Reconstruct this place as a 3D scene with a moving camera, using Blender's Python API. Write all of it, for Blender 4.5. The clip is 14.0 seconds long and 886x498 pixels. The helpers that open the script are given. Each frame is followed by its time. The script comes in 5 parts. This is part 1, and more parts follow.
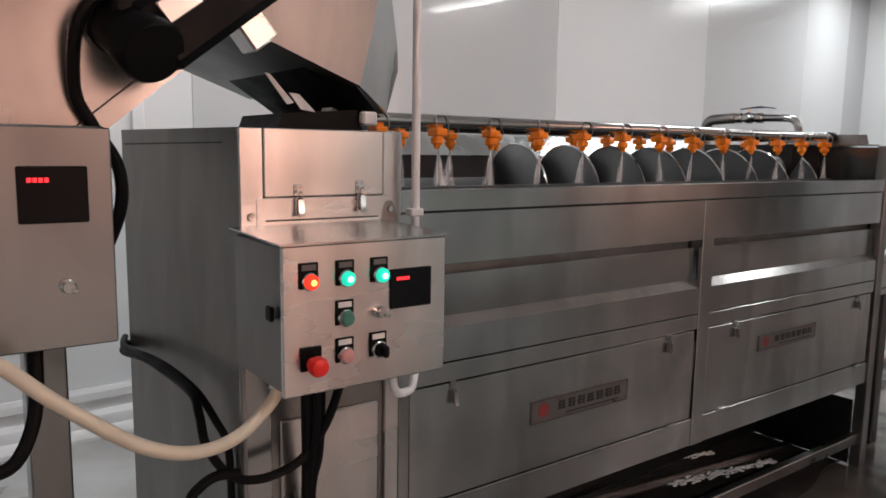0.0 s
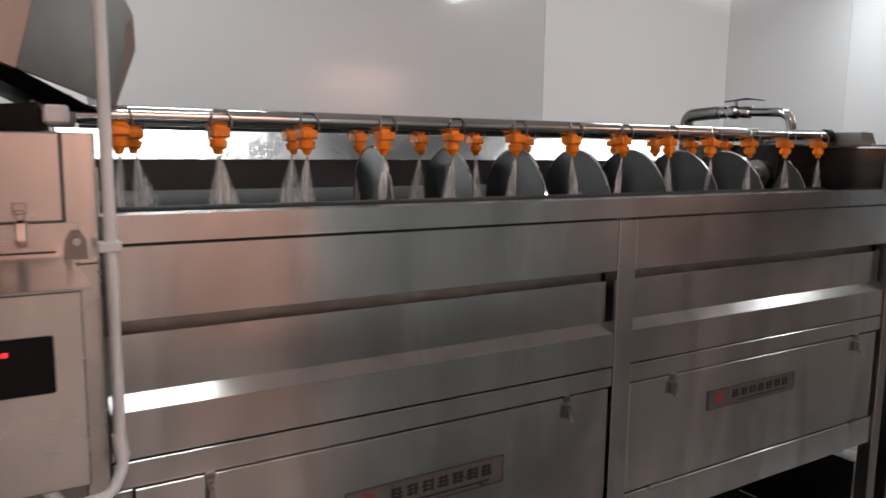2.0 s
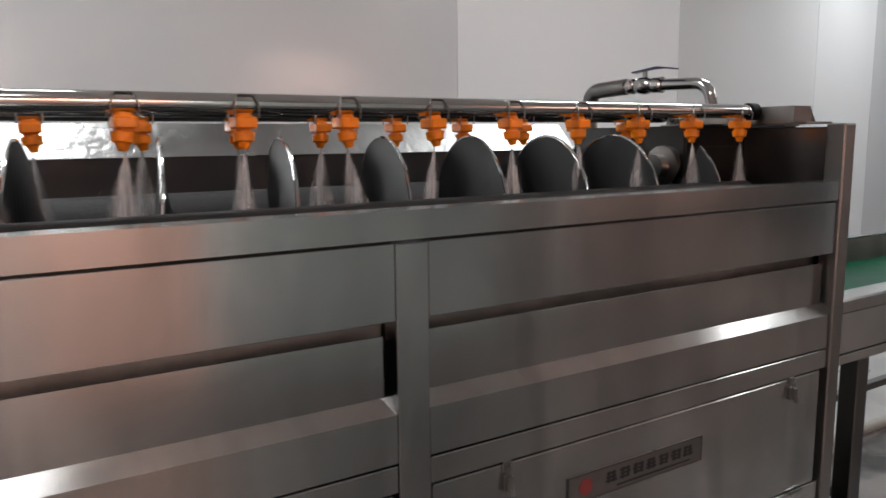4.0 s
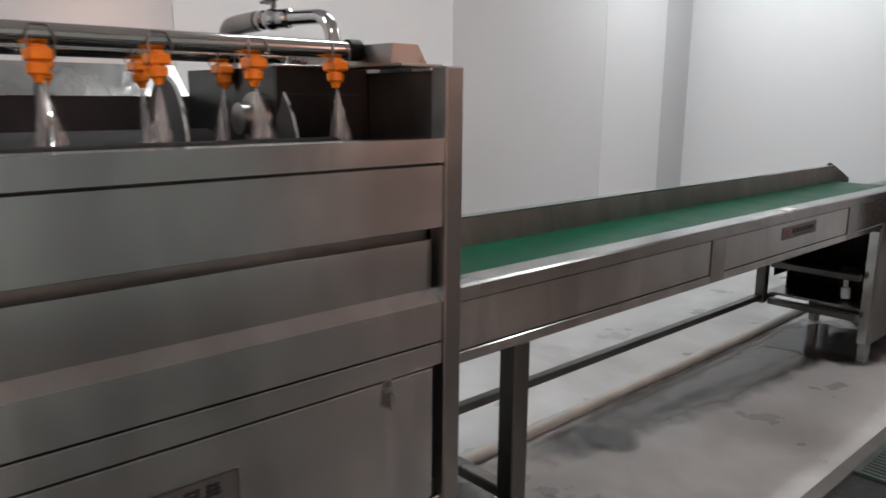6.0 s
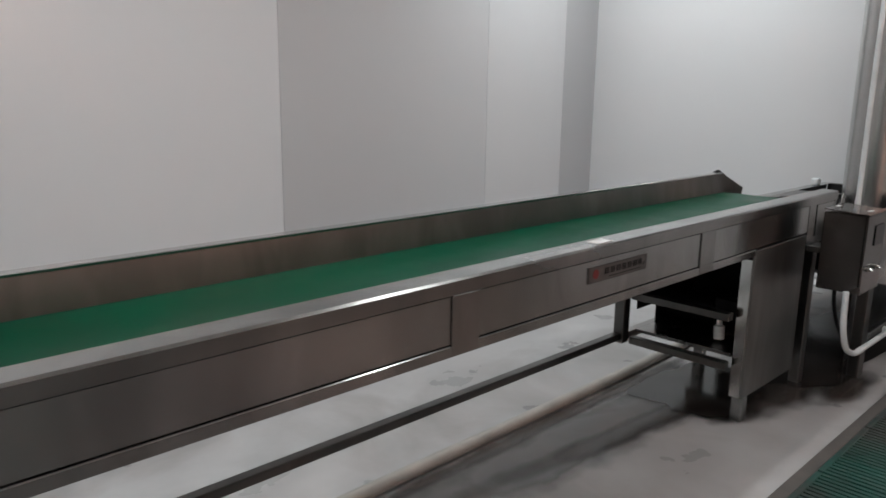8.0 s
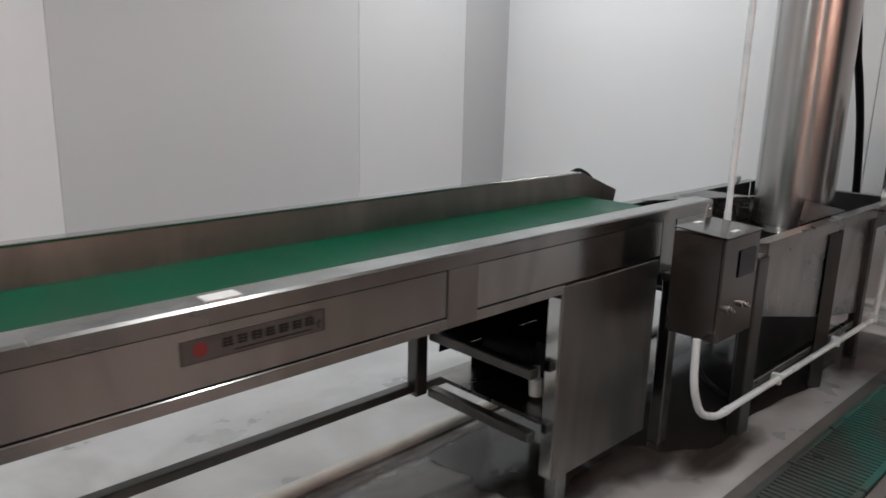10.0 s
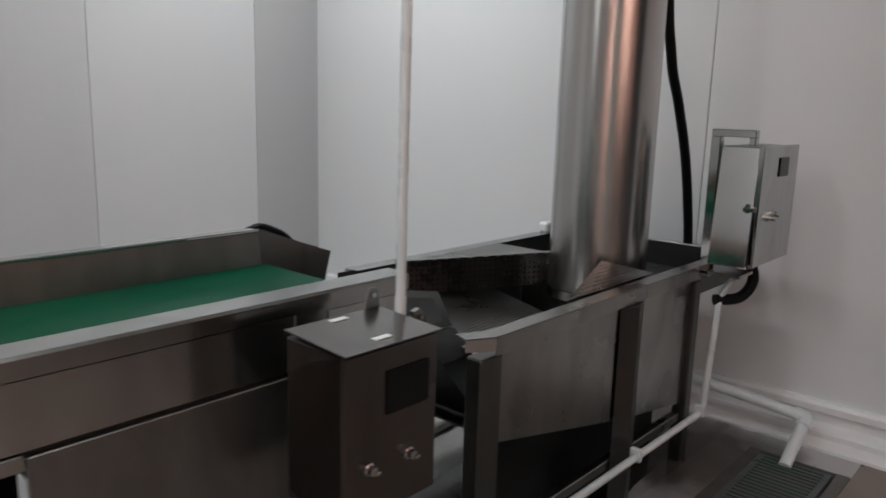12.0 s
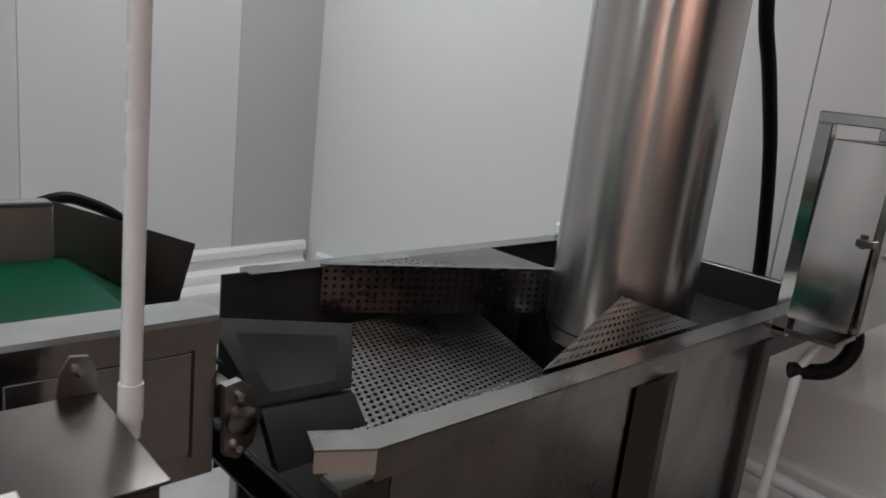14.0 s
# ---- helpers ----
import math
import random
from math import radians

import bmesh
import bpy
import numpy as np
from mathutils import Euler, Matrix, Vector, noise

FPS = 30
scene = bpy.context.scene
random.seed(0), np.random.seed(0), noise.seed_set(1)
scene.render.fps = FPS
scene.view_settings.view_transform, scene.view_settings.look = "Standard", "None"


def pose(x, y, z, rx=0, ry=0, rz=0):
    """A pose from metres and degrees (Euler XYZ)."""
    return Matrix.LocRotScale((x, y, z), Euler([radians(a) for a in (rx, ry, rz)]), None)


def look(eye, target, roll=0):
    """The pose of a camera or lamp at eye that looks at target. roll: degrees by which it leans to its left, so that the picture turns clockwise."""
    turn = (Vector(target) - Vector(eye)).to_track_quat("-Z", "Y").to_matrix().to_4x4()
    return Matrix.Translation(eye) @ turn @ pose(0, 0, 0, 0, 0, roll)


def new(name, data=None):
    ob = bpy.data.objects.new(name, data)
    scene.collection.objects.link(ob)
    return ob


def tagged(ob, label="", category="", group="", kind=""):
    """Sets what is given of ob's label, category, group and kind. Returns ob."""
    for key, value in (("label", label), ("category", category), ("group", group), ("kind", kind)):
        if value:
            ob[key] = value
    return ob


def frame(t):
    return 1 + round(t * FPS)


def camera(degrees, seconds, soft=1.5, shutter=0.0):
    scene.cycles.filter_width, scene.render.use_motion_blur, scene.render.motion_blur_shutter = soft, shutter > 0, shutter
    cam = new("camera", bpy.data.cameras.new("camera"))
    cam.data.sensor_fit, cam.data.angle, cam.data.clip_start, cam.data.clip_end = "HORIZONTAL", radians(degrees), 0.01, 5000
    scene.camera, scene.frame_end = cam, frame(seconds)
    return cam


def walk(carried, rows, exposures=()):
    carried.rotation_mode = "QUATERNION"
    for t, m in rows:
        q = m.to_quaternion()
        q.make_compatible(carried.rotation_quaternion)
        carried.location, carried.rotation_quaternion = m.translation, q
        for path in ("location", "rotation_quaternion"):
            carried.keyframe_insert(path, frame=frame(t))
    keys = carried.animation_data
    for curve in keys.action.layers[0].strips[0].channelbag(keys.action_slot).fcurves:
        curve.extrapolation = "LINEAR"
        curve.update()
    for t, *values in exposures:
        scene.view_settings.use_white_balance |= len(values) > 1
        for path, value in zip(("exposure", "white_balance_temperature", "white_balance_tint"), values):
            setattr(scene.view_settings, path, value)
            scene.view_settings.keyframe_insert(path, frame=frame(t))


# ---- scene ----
cam = camera(61.9, 14.0, soft=1.6, shutter=0.35)
PATH = [
    (0, (0.152, -1.264, 1.216), (1.32, 0.337, 0.95), 0.9),
    (0.5, (0.302, -1.251, 1.22), (1.369, 0.419, 0.947), -1.1),
    (1, (0.506, -1.287, 1.225), (1.412, 0.482, 1.0), 1.2),
    (1.5, (0.677, -1.265, 1.233), (1.593, 0.49, 0.95), 0.5),
    (2, (0.832, -1.166, 1.238), (1.868, 0.522, 0.963), 0.8),
    (2.2, (0.885, -1.149, 1.233), (1.931, 0.533, 0.955), 0.1),
    (4.3, (1.596, -0.903, 1.23), (2.651, 0.769, 0.929), -0.7),
    (4.5, (1.648, -0.903, 1.222), (2.763, 0.731, 0.924), -0.9),
    (5, (1.808, -0.945, 1.216), (2.943, 0.673, 0.909), -0.3),
    (5.5, (2.0, -1.027, 1.224), (3.23, 0.507, 0.857), -0.8),
    (6, (2.215, -0.983, 1.204), (3.532, 0.468, 0.8), 0.5),
    (6.5, (2.431, -0.947, 1.209), (3.779, 0.468, 0.782), 0.2),
    (7, (2.683, -0.975, 1.197), (3.968, 0.498, 0.774), -0.3),
    (7.5, (2.944, -0.999, 1.199), (4.272, 0.431, 0.765), -0.2),
    (8, (3.235, -0.961, 1.204), (4.601, 0.44, 0.787), 0.8),
    (8.2, (3.333, -0.982, 1.213), (4.711, 0.399, 0.771), -0.2),
    (10.5, (4.591, -1.005, 1.196), (5.942, 0.389, 0.713), 1.9),
    (11, (4.882, -0.978, 1.159), (6.342, 0.309, 0.697), 1.6),
    (11.5, (5.197, -0.922, 1.171), (6.694, 0.324, 0.719), 0.1),
    (12, (5.462, -0.983, 1.176), (6.934, 0.315, 0.794), 1.6),
    (12.5, (5.713, -0.988, 1.162), (7.242, 0.23, 0.741), 2.0),
    (13, (5.932, -0.89, 1.153), (7.437, 0.346, 0.695), 3.2),
    (13.5, (6.092, -0.801, 1.134), (7.412, 0.636, 0.695), 5.4),
    (14, (6.191, -0.654, 1.119), (7.543, 0.745, 0.656), 6.5),
]
walk(cam, [(t, look(eye, target, roll)) for t, eye, target, roll in PATH],
     exposures=[(0.0, 0.10), (2.0, -0.02), (5.0, 0.0), (6.0, 0.15), (7.0, 0.06), (8.0, -0.10), (10.5, 0.16), (11.5, 0.10), (12.0, -0.12), (13.0, -0.10), (14.0, -0.16)])

# ---- world and lamps ----
world = bpy.data.worlds.new("world")
world.use_nodes = True
world.node_tree.nodes["Background"].inputs[0].default_value = (0.5, 0.55, 0.6, 1)
world.node_tree.nodes["Background"].inputs[1].default_value = 0.05
scene.world = world
CEIL = 2.9
# ceiling tubes: x, y, watts, turn about the upright
LAMPS = [(1.2, 0.9, 22, 0), (4.2, 0.64, 19, 0), (7.35, 1.45, 21, 90), (1.35, -1.1, 5, 0), (5.8, -0.8, 9, 90)]
# added lamps out of view, brightening the south wall that the steel mirrors
ADDED_WALL_LAMPS = [(-0.7, 20), (1.9, 42), (5.7, 24)]


def tube_light(m, watts):
    light = bpy.data.lights.new("tube_light", "AREA")
    light.shape, light.size, light.size_y = "RECTANGLE", 1.2 if watts > 8 else 0.6, 0.12
    light.energy, light.color = watts, (0.95, 0.99, 1.01)
    new("tube_light", light).matrix_world = m


for lx, ly, watts, turn in LAMPS:
    tube_light(pose(lx, ly, CEIL - 0.085, 0, 0, turn), watts)
for lx, watts in ADDED_WALL_LAMPS:
    tube_light(pose(lx, -2.70, 2.20, -22), watts)


# ---- materials ----
def material(name, color, rough=0.5, metal=0.0, vary=0.08, scale=6.0, stretch=(1, 1, 1), bump=0.0, bump_scale=120.0,
             rough_vary=0.1, stain=0.0, stain_color=(0.1, 0.09, 0.08), stain_from=0.5, emit=0.0, coat=0.0, spec=0.5, brush=None, aniso=0.9, smudge=0.0):
    m = bpy.data.materials.new(name)
    m.use_nodes = True
    nt = m.node_tree
    p = nt.nodes["Principled BSDF"]
    p.inputs["Metallic"].default_value = metal
    p.inputs["Roughness"].default_value = rough
    p.inputs["Specular IOR Level"].default_value = spec
    p.inputs["Coat Weight"].default_value = coat
    if brush:
        p.inputs["Anisotropic"].default_value = aniso
        tan = nt.nodes.new("ShaderNodeCombineXYZ")
        for k in range(3):
            tan.inputs[k].default_value = brush[k]
        nt.links.new(tan.outputs[0], p.inputs["Tangent"])
    if emit:
        p.inputs["Base Color"].default_value = (*color, 1)
        p.inputs["Emission Color"].default_value = (*color, 1)
        p.inputs["Emission Strength"].default_value = emit
        return m
    co = nt.nodes.new("ShaderNodeTexCoord")
    mp = nt.nodes.new("ShaderNodeMapping")
    mp.inputs["Scale"].default_value = stretch
    nt.links.new(co.outputs["Object"], mp.inputs["Vector"])
    big = nt.nodes.new("ShaderNodeTexNoise")
    big.inputs["Scale"].default_value = scale
    big.inputs["Detail"].default_value = 5
    nt.links.new(mp.outputs["Vector"], big.inputs["Vector"])
    fine = nt.nodes.new("ShaderNodeTexNoise")
    fine.inputs["Scale"].default_value = bump_scale
    fine.inputs["Detail"].default_value = 3
    nt.links.new(mp.outputs["Vector"], fine.inputs["Vector"])
    ramp = nt.nodes.new("ShaderNodeMapRange")
    ramp.inputs["From Min"].default_value, ramp.inputs["From Max"].default_value = 0.3, 0.7
    ramp.inputs["To Min"].default_value, ramp.inputs["To Max"].default_value = 1 - vary, 1 + vary
    nt.links.new(big.outputs["Fac"], ramp.inputs["Value"])
    mul = nt.nodes.new("ShaderNodeMix")
    mul.data_type, mul.blend_type = "RGBA", "MULTIPLY"
    mul.inputs["Factor"].default_value = 1
    mul.inputs["A"].default_value = (*color, 1)
    nt.links.new(ramp.outputs["Result"], mul.inputs["B"])
    out = mul.outputs["Result"]
    if stain:
        sn = nt.nodes.new("ShaderNodeTexNoise")
        sn.inputs["Scale"].default_value = 1.7
        sn.inputs["Detail"].default_value = 8
        sn.inputs["Distortion"].default_value = 0.6
        nt.links.new(co.outputs["Object"], sn.inputs["Vector"])
        sr = nt.nodes.new("ShaderNodeMapRange")
        sr.inputs["From Min"].default_value, sr.inputs["From Max"].default_value = stain_from, stain_from + 0.22
        sr.inputs["To Min"].default_value, sr.inputs["To Max"].default_value = 0.0, stain
        nt.links.new(sn.outputs["Fac"], sr.inputs["Value"])
        mix = nt.nodes.new("ShaderNodeMix")
        mix.data_type = "RGBA"
        nt.links.new(sr.outputs["Result"], mix.inputs["Factor"])
        nt.links.new(out, mix.inputs["A"])
        mix.inputs["B"].default_value = (*stain_color, 1)
        out = mix.outputs["Result"]
    if smudge:
        # wiped water marks and finger smears: cloudy, drawn downwards
        sm = nt.nodes.new("ShaderNodeMapping")
        sm.inputs["Scale"].default_value = (7.0, 7.0, 2.2)
        nt.links.new(co.outputs["Object"], sm.inputs["Vector"])
        sn = nt.nodes.new("ShaderNodeTexNoise")
        sn.inputs["Scale"].default_value, sn.inputs["Detail"].default_value, sn.inputs["Distortion"].default_value = 1.0, 7.0, 0.9
        nt.links.new(sm.outputs["Vector"], sn.inputs["Vector"])
        sr = nt.nodes.new("ShaderNodeMapRange")
        sr.inputs["From Min"].default_value, sr.inputs["From Max"].default_value = 0.36, 0.66
        sr.inputs["To Min"].default_value, sr.inputs["To Max"].default_value = 1 - smudge, 1 + smudge
        nt.links.new(sn.outputs["Fac"], sr.inputs["Value"])
        wipe = nt.nodes.new("ShaderNodeMix")
        wipe.data_type, wipe.blend_type = "RGBA", "MULTIPLY"
        wipe.inputs["Factor"].default_value = 1
        nt.links.new(out, wipe.inputs["A"])
        nt.links.new(sr.outputs["Result"], wipe.inputs["B"])
        out = wipe.outputs["Result"]
    nt.links.new(out, p.inputs["Base Color"])
    rr = nt.nodes.new("ShaderNodeMapRange")
    rr.inputs["From Min"].default_value, rr.inputs["From Max"].default_value = 0.3, 0.7
    rr.inputs["To Min"].default_value = max(0.03, rough - rough_vary)
    rr.inputs["To Max"].default_value = min(1.0, rough + rough_vary)
    nt.links.new(big.outputs["Fac"], rr.inputs["Value"])
    nt.links.new(rr.outputs["Result"], p.inputs["Roughness"])
    if bump:
        b = nt.nodes.new("ShaderNodeBump")
        b.inputs["Strength"].default_value = bump
        b.inputs["Distance"].default_value = 0.002
        nt.links.new(fine.outputs["Fac"], b.inputs["Height"])
        nt.links.new(b.outputs["Normal"], p.inputs["Normal"])
    return m


STEEL = material("brushed_steel", (0.43, 0.437, 0.434), 0.22, 1.0, 0.10, 2.6, (0.6, 1, 1.5), 0.0, 260, 0.045, brush=(0.0, 0.25, 1.0), aniso=0.88, smudge=0.16)
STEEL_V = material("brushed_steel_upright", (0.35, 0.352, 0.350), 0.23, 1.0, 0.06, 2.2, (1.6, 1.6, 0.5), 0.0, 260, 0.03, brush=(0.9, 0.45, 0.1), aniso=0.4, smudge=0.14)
STEEL_BRIGHT = material("polished_steel", (0.56, 0.56, 0.55), 0.12, 1.0, 0.04, 4.0, (1, 1, 1), 0.008, 200, 0.04)
# same stainless in darker and lighter copies: local light is put into the colour
STEEL_WORN_DIM = material("worn_dimmed_steel", (0.27, 0.26, 0.25), 0.30, 1.0, 0.12, 5.0, (1, 1, 1), 0.0, 160, 0.05, smudge=0.14)
STEEL_LIT = material("brushed_steel_lit", (0.62, 0.605, 0.59), 0.27, 1.0, 0.07, 2.2, (0.5, 1, 1.6), 0.0, 260, 0.04, brush=(0.0, 0.25, 1.0), aniso=0.6, smudge=0.14)
PERF = material("perforated_steel", (0.17, 0.155, 0.15), 0.28, 1.0, 0.15, 6.0, (1, 1, 1), 0.01, 160, 0.05)
# under-frame and rail steel, with the shade there put into its colour
RAIL_DARK = material("dark_toned_steel", (0.12, 0.115, 0.11), 0.40, 1.0, 0.12, 4.0, (0.4, 1, 1), 0.0, 160, 0.06, smudge=0.14)
STEEL_SHADED = material("dull_shaded_steel", (0.25, 0.245, 0.24), 0.40, 1.0, 0.10, 4.0, (1, 1, 1), 0.0, 160, 0.05, smudge=0.14)
AUGER = material("auger_steel", (0.06, 0.06, 0.062), 0.5, 1.0, 0.08, 5.0, (1, 1, 1), 0.01, 160, 0.04)
DUCT_STEEL = material("duct_steel", (0.46, 0.45, 0.44), 0.24, 1.0, 0.06, 1.2, (2, 2, 0.6), 0.0, 60, 0.02, brush=(0.0, 0.0, 1.0), aniso=0.55)
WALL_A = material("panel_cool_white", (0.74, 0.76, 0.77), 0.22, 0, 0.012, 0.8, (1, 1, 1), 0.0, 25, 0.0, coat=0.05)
# darker copies of the white panel, with the shade put into the colour
WALL_B = material("panel_white_shaded", (0.575, 0.59, 0.60), 0.22, 0, 0.012, 0.8, (1, 1, 1), 0.0, 25, 0.0, coat=0.6)
WALL_D = material("panel_white_half_shaded", (0.63, 0.645, 0.655), 0.22, 0, 0.012, 0.8, (1, 1, 1), 0.0, 25, 0.0, coat=0.05)
WALL_C = material("panel_white_deep_shaded", (0.46, 0.47, 0.48), 0.22, 0, 0.012, 0.8, (1, 1, 1), 0.0, 25, 0.0, coat=0.05)
# made-up tones of the unseen south wall, picked for reflections in the steel
WALL_WARM = material("wall_salmon_reflection", (0.84, 0.47, 0.365), 0.5, 0, 0.04, 1.0)
WALL_PALE = material("wall_pale_reflection", (0.70, 0.59, 0.525), 0.5, 0, 0.04, 1.0)
WALL_MID = material("wall_mid_grey_reflection", (0.28, 0.285, 0.28), 0.5, 0, 0.06, 1.0)
WALL_GREY = material("wall_light_grey_reflection", (0.50, 0.51, 0.485), 0.5, 0, 0.05, 1.0)
WALL_DIM = material("wall_dark_grey_reflection", (0.085, 0.085, 0.084), 0.6, 0, 0.08, 1.0)
SEAM = material("seam_sealant", (0.56, 0.57, 0.58), 0.6, 0, 0.05)
COVE = material("cove_white_plastic", (0.84, 0.85, 0.86), 0.22, 0, 0.04, 3, (1, 1, 1), 0, 60, 0.05, 0.25, (0.45, 0.43, 0.40))
CEILING = material("ceiling_white", (0.75, 0.76, 0.77), 0.5, 0, 0.02)
FLOOR = material("floor_cement", (0.49, 0.495, 0.495), 0.42, 0, 0.14, 4, (1, 1, 1), 0.10, 70, 0.2, 0.55, (0.20, 0.185, 0.17))
FLOOR_MID = material("floor_dark_reflection", (0.075, 0.068, 0.064), 0.40, 0, 0.18, 3, (1, 1, 1), 0.08, 60, 0.12, 0.4, (0.09, 0.075, 0.068))
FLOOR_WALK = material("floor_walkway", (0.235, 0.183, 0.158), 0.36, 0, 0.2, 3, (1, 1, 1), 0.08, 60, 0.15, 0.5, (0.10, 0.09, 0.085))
FLOOR_WARM = material("floor_warm_reflection", (0.215, 0.185, 0.168), 0.42, 0, 0.15, 3, (1, 1, 1), 0.06, 60, 0.1)
FLOOR_WET_SHADE = material("floor_wet_shade", (0.075, 0.062, 0.055), 0.16, 0, 0.25, 5, (1, 1, 1), 0.05, 60, 0.08)


def soft_rim(m):
    """Lets a patch fade out towards an uneven rim."""
    nt = m.node_tree
    co = nt.nodes.new("ShaderNodeTexCoord")
    sub = nt.nodes.new("ShaderNodeVectorMath")
    sub.operation, sub.inputs[1].default_value = "SUBTRACT", (0.5, 0.5, 0.0)
    nt.links.new(co.outputs["Generated"], sub.inputs[0])
    ln = nt.nodes.new("ShaderNodeVectorMath")
    ln.operation = "LENGTH"
    flat = nt.nodes.new("ShaderNodeVectorMath")
    flat.operation, flat.inputs[1].default_value = "MULTIPLY", (1, 1, 0)
    nt.links.new(sub.outputs[0], flat.inputs[0])
    nt.links.new(flat.outputs[0], ln.inputs[0])
    ns = nt.nodes.new("ShaderNodeTexNoise")
    ns.inputs["Scale"].default_value, ns.inputs["Detail"].default_value = 5.0, 6.0
    nt.links.new(co.outputs["Object"], ns.inputs["Vector"])
    add = nt.nodes.new("ShaderNodeMath")
    add.operation = "MULTIPLY_ADD"
    add.inputs[1].default_value = 0.45
    nt.links.new(ns.outputs["Fac"], add.inputs[0])
    nt.links.new(ln.outputs["Value"], add.inputs[2])
    mr = nt.nodes.new("ShaderNodeMapRange")
    mr.inputs["From Min"].default_value, mr.inputs["From Max"].default_value = 0.42, 0.66
    mr.inputs["To Min"].default_value, mr.inputs["To Max"].default_value = 0.9, 0.0
    nt.links.new(add.outputs[0], mr.inputs["Value"])
    nt.links.new(mr.outputs["Result"], nt.nodes["Principled BSDF"].inputs["Alpha"])


soft_rim(FLOOR_WET_SHADE)
FLOOR_SHADOW = material("floor_shadow", (0.235, 0.235, 0.235), 0.35, 0, 0.15, 5, (1, 1, 1), 0.05, 60, 0.08)
soft_rim(FLOOR_SHADOW)
# box steel: the dark reflection it would carry is put into the colour
BOX_STEEL = material("box_steel_darkened", (0.135, 0.122, 0.115), 0.26, 1.0, 0.10, 5.0, (1, 1, 1), 0.0, 160, 0.05, smudge=0.14)
KERB = material("drain_edge_cement", (0.13, 0.122, 0.112), 0.6, 0, 0.2, 12, (1, 1, 1), 0.3, 60, 0.1)
BELT = material("belt_green", (0.0005, 0.068, 0.034), 0.34, 0, 0.14, 5, (1, 1, 1), 0.02, 200, 0.06, spec=0.07)
GRATE = material("grate_green", (0.010, 0.105, 0.082), 0.42, 0, 0.35, 9, (1, 1, 1), 0.1, 80, 0.15, 0.9, (0.06, 0.06, 0.056), stain_from=0.34)
ORANGE = material("nozzle_orange", (1.0, 0.27, 0.006), 0.32, 0, 0.05, 40)
RUBBER = material("black_rubber", (0.0045, 0.0045, 0.005), 0.5, 0, 0.15, 20, (1, 1, 1), 0.05, 100, spec=0.16)
BLACK = material("black_plastic", (0.003, 0.003, 0.0033), 0.45, 0, 0.1, 20, spec=0.14)
GLASS_BLACK = material("display_black", (0.004, 0.004, 0.005), 0.12, 0, 0.05, 20, spec=0.2)
PVC = material("pvc_white", (0.74, 0.79, 0.81), 0.30, 0, 0.05, 10, (1, 1, 1), 0, 60, 0.06, 0.15, (0.5, 0.47, 0.42))
BEIGE = material("hose_beige", (0.66, 0.61, 0.49), 0.42, 0, 0.08, 14)
BEIGE_GREY = material("pipe_grey_white", (0.42, 0.405, 0.37), 0.5, 0, 0.15, 8)
RED = material("button_red", (0.78, 0.02, 0.015), 0.35, 0, 0.04, 30)
EMBLEM = material("emblem_faded_red", (0.24, 0.035, 0.032), 0.45, 0, 0.1, 60)
GREEN_BTN = material("button_green", (0.06, 0.20, 0.16), 0.35, 0, 0.05, 30)
PALE_RED = material("button_pale_red", (0.55, 0.28, 0.27), 0.4, 0, 0.05, 30)
LABEL = material("label_white", (0.75, 0.75, 0.73), 0.4, 0, 0.05, 40)
PLATE_GREY = material("nameplate_grey", (0.15, 0.145, 0.14), 0.36, 0.6, 0.1, 30)
INK = material("ink_and_shade_black", (0.015, 0.015, 0.015), 0.5, 0, 0.05, 30)
BRUSH = material("brush_black", (0.020, 0.020, 0.021), 0.7, 0, 0.4, 60, (1, 1, 1), 0.6, 160)
# steel of inner and under parts, its shade put into the near-black colour
INSIDE = material("shaded_inside_steel", (0.036, 0.0355, 0.035), 0.42, 0.9, 0.3, 6, (1, 1, 1), 0.1, 50)
GLOW_RED = material("lamp_red", (1.0, 0.03, 0.012), emit=1.6)
GLOW_RED_CORE = material("lamp_red_core", (1.0, 0.42, 0.10), emit=2.6)
GLOW_GREEN = material("lamp_green", (0.01, 0.62, 0.42), emit=1.0)
GLOW_GREEN_CORE = material("lamp_green_core", (0.50, 1.0, 0.85), emit=2.2)
DIGIT = material("digit_red", (1.0, 0.03, 0.04), emit=1.6)
TUBE = material("lamp_diffuser", (1.0, 0.985, 0.96), emit=10.0)
MIRROR = material("mirror_steel", (0.52, 0.52, 0.515), 0.10, 1.0, 0.05, 3.0, (1, 1, 1), 0.0, 60, 0.02)
# inner walls of washer and tank: the near-black colour is their shade
TROUGH = material("trough_shaded_wall", (0.030, 0.031, 0.032), 0.5, 0, 0.3, 6, (1, 1, 1), 0.1, 50, 0.1)
TOP_RAIL = material("wiped_rail_steel", (0.35, 0.35, 0.345), 0.24, 1.0, 0.10, 3.0, (0.5, 1, 1), 0.0, 160, 0.07, smudge=0.14)
WET_STEEL = material("wet_steel", (0.46, 0.465, 0.46), 0.30, 1.0, 0.12, 6.0, (1, 1, 1), 0.9, 55, 0.10)
BLUE = material("handle_blue", (0.02, 0.03, 0.10), 0.4, 0, 0.1, 20)
WATER = material("water_spray", (0.85, 0.87, 0.88), 0.25, 0, 0.02, 20)
WATER.node_tree.nodes["Principled BSDF"].inputs["Alpha"].default_value = 0.25
MIST = material("water_mist", (0.85, 0.87, 0.88), 0.6, 0, 0.02, 20)


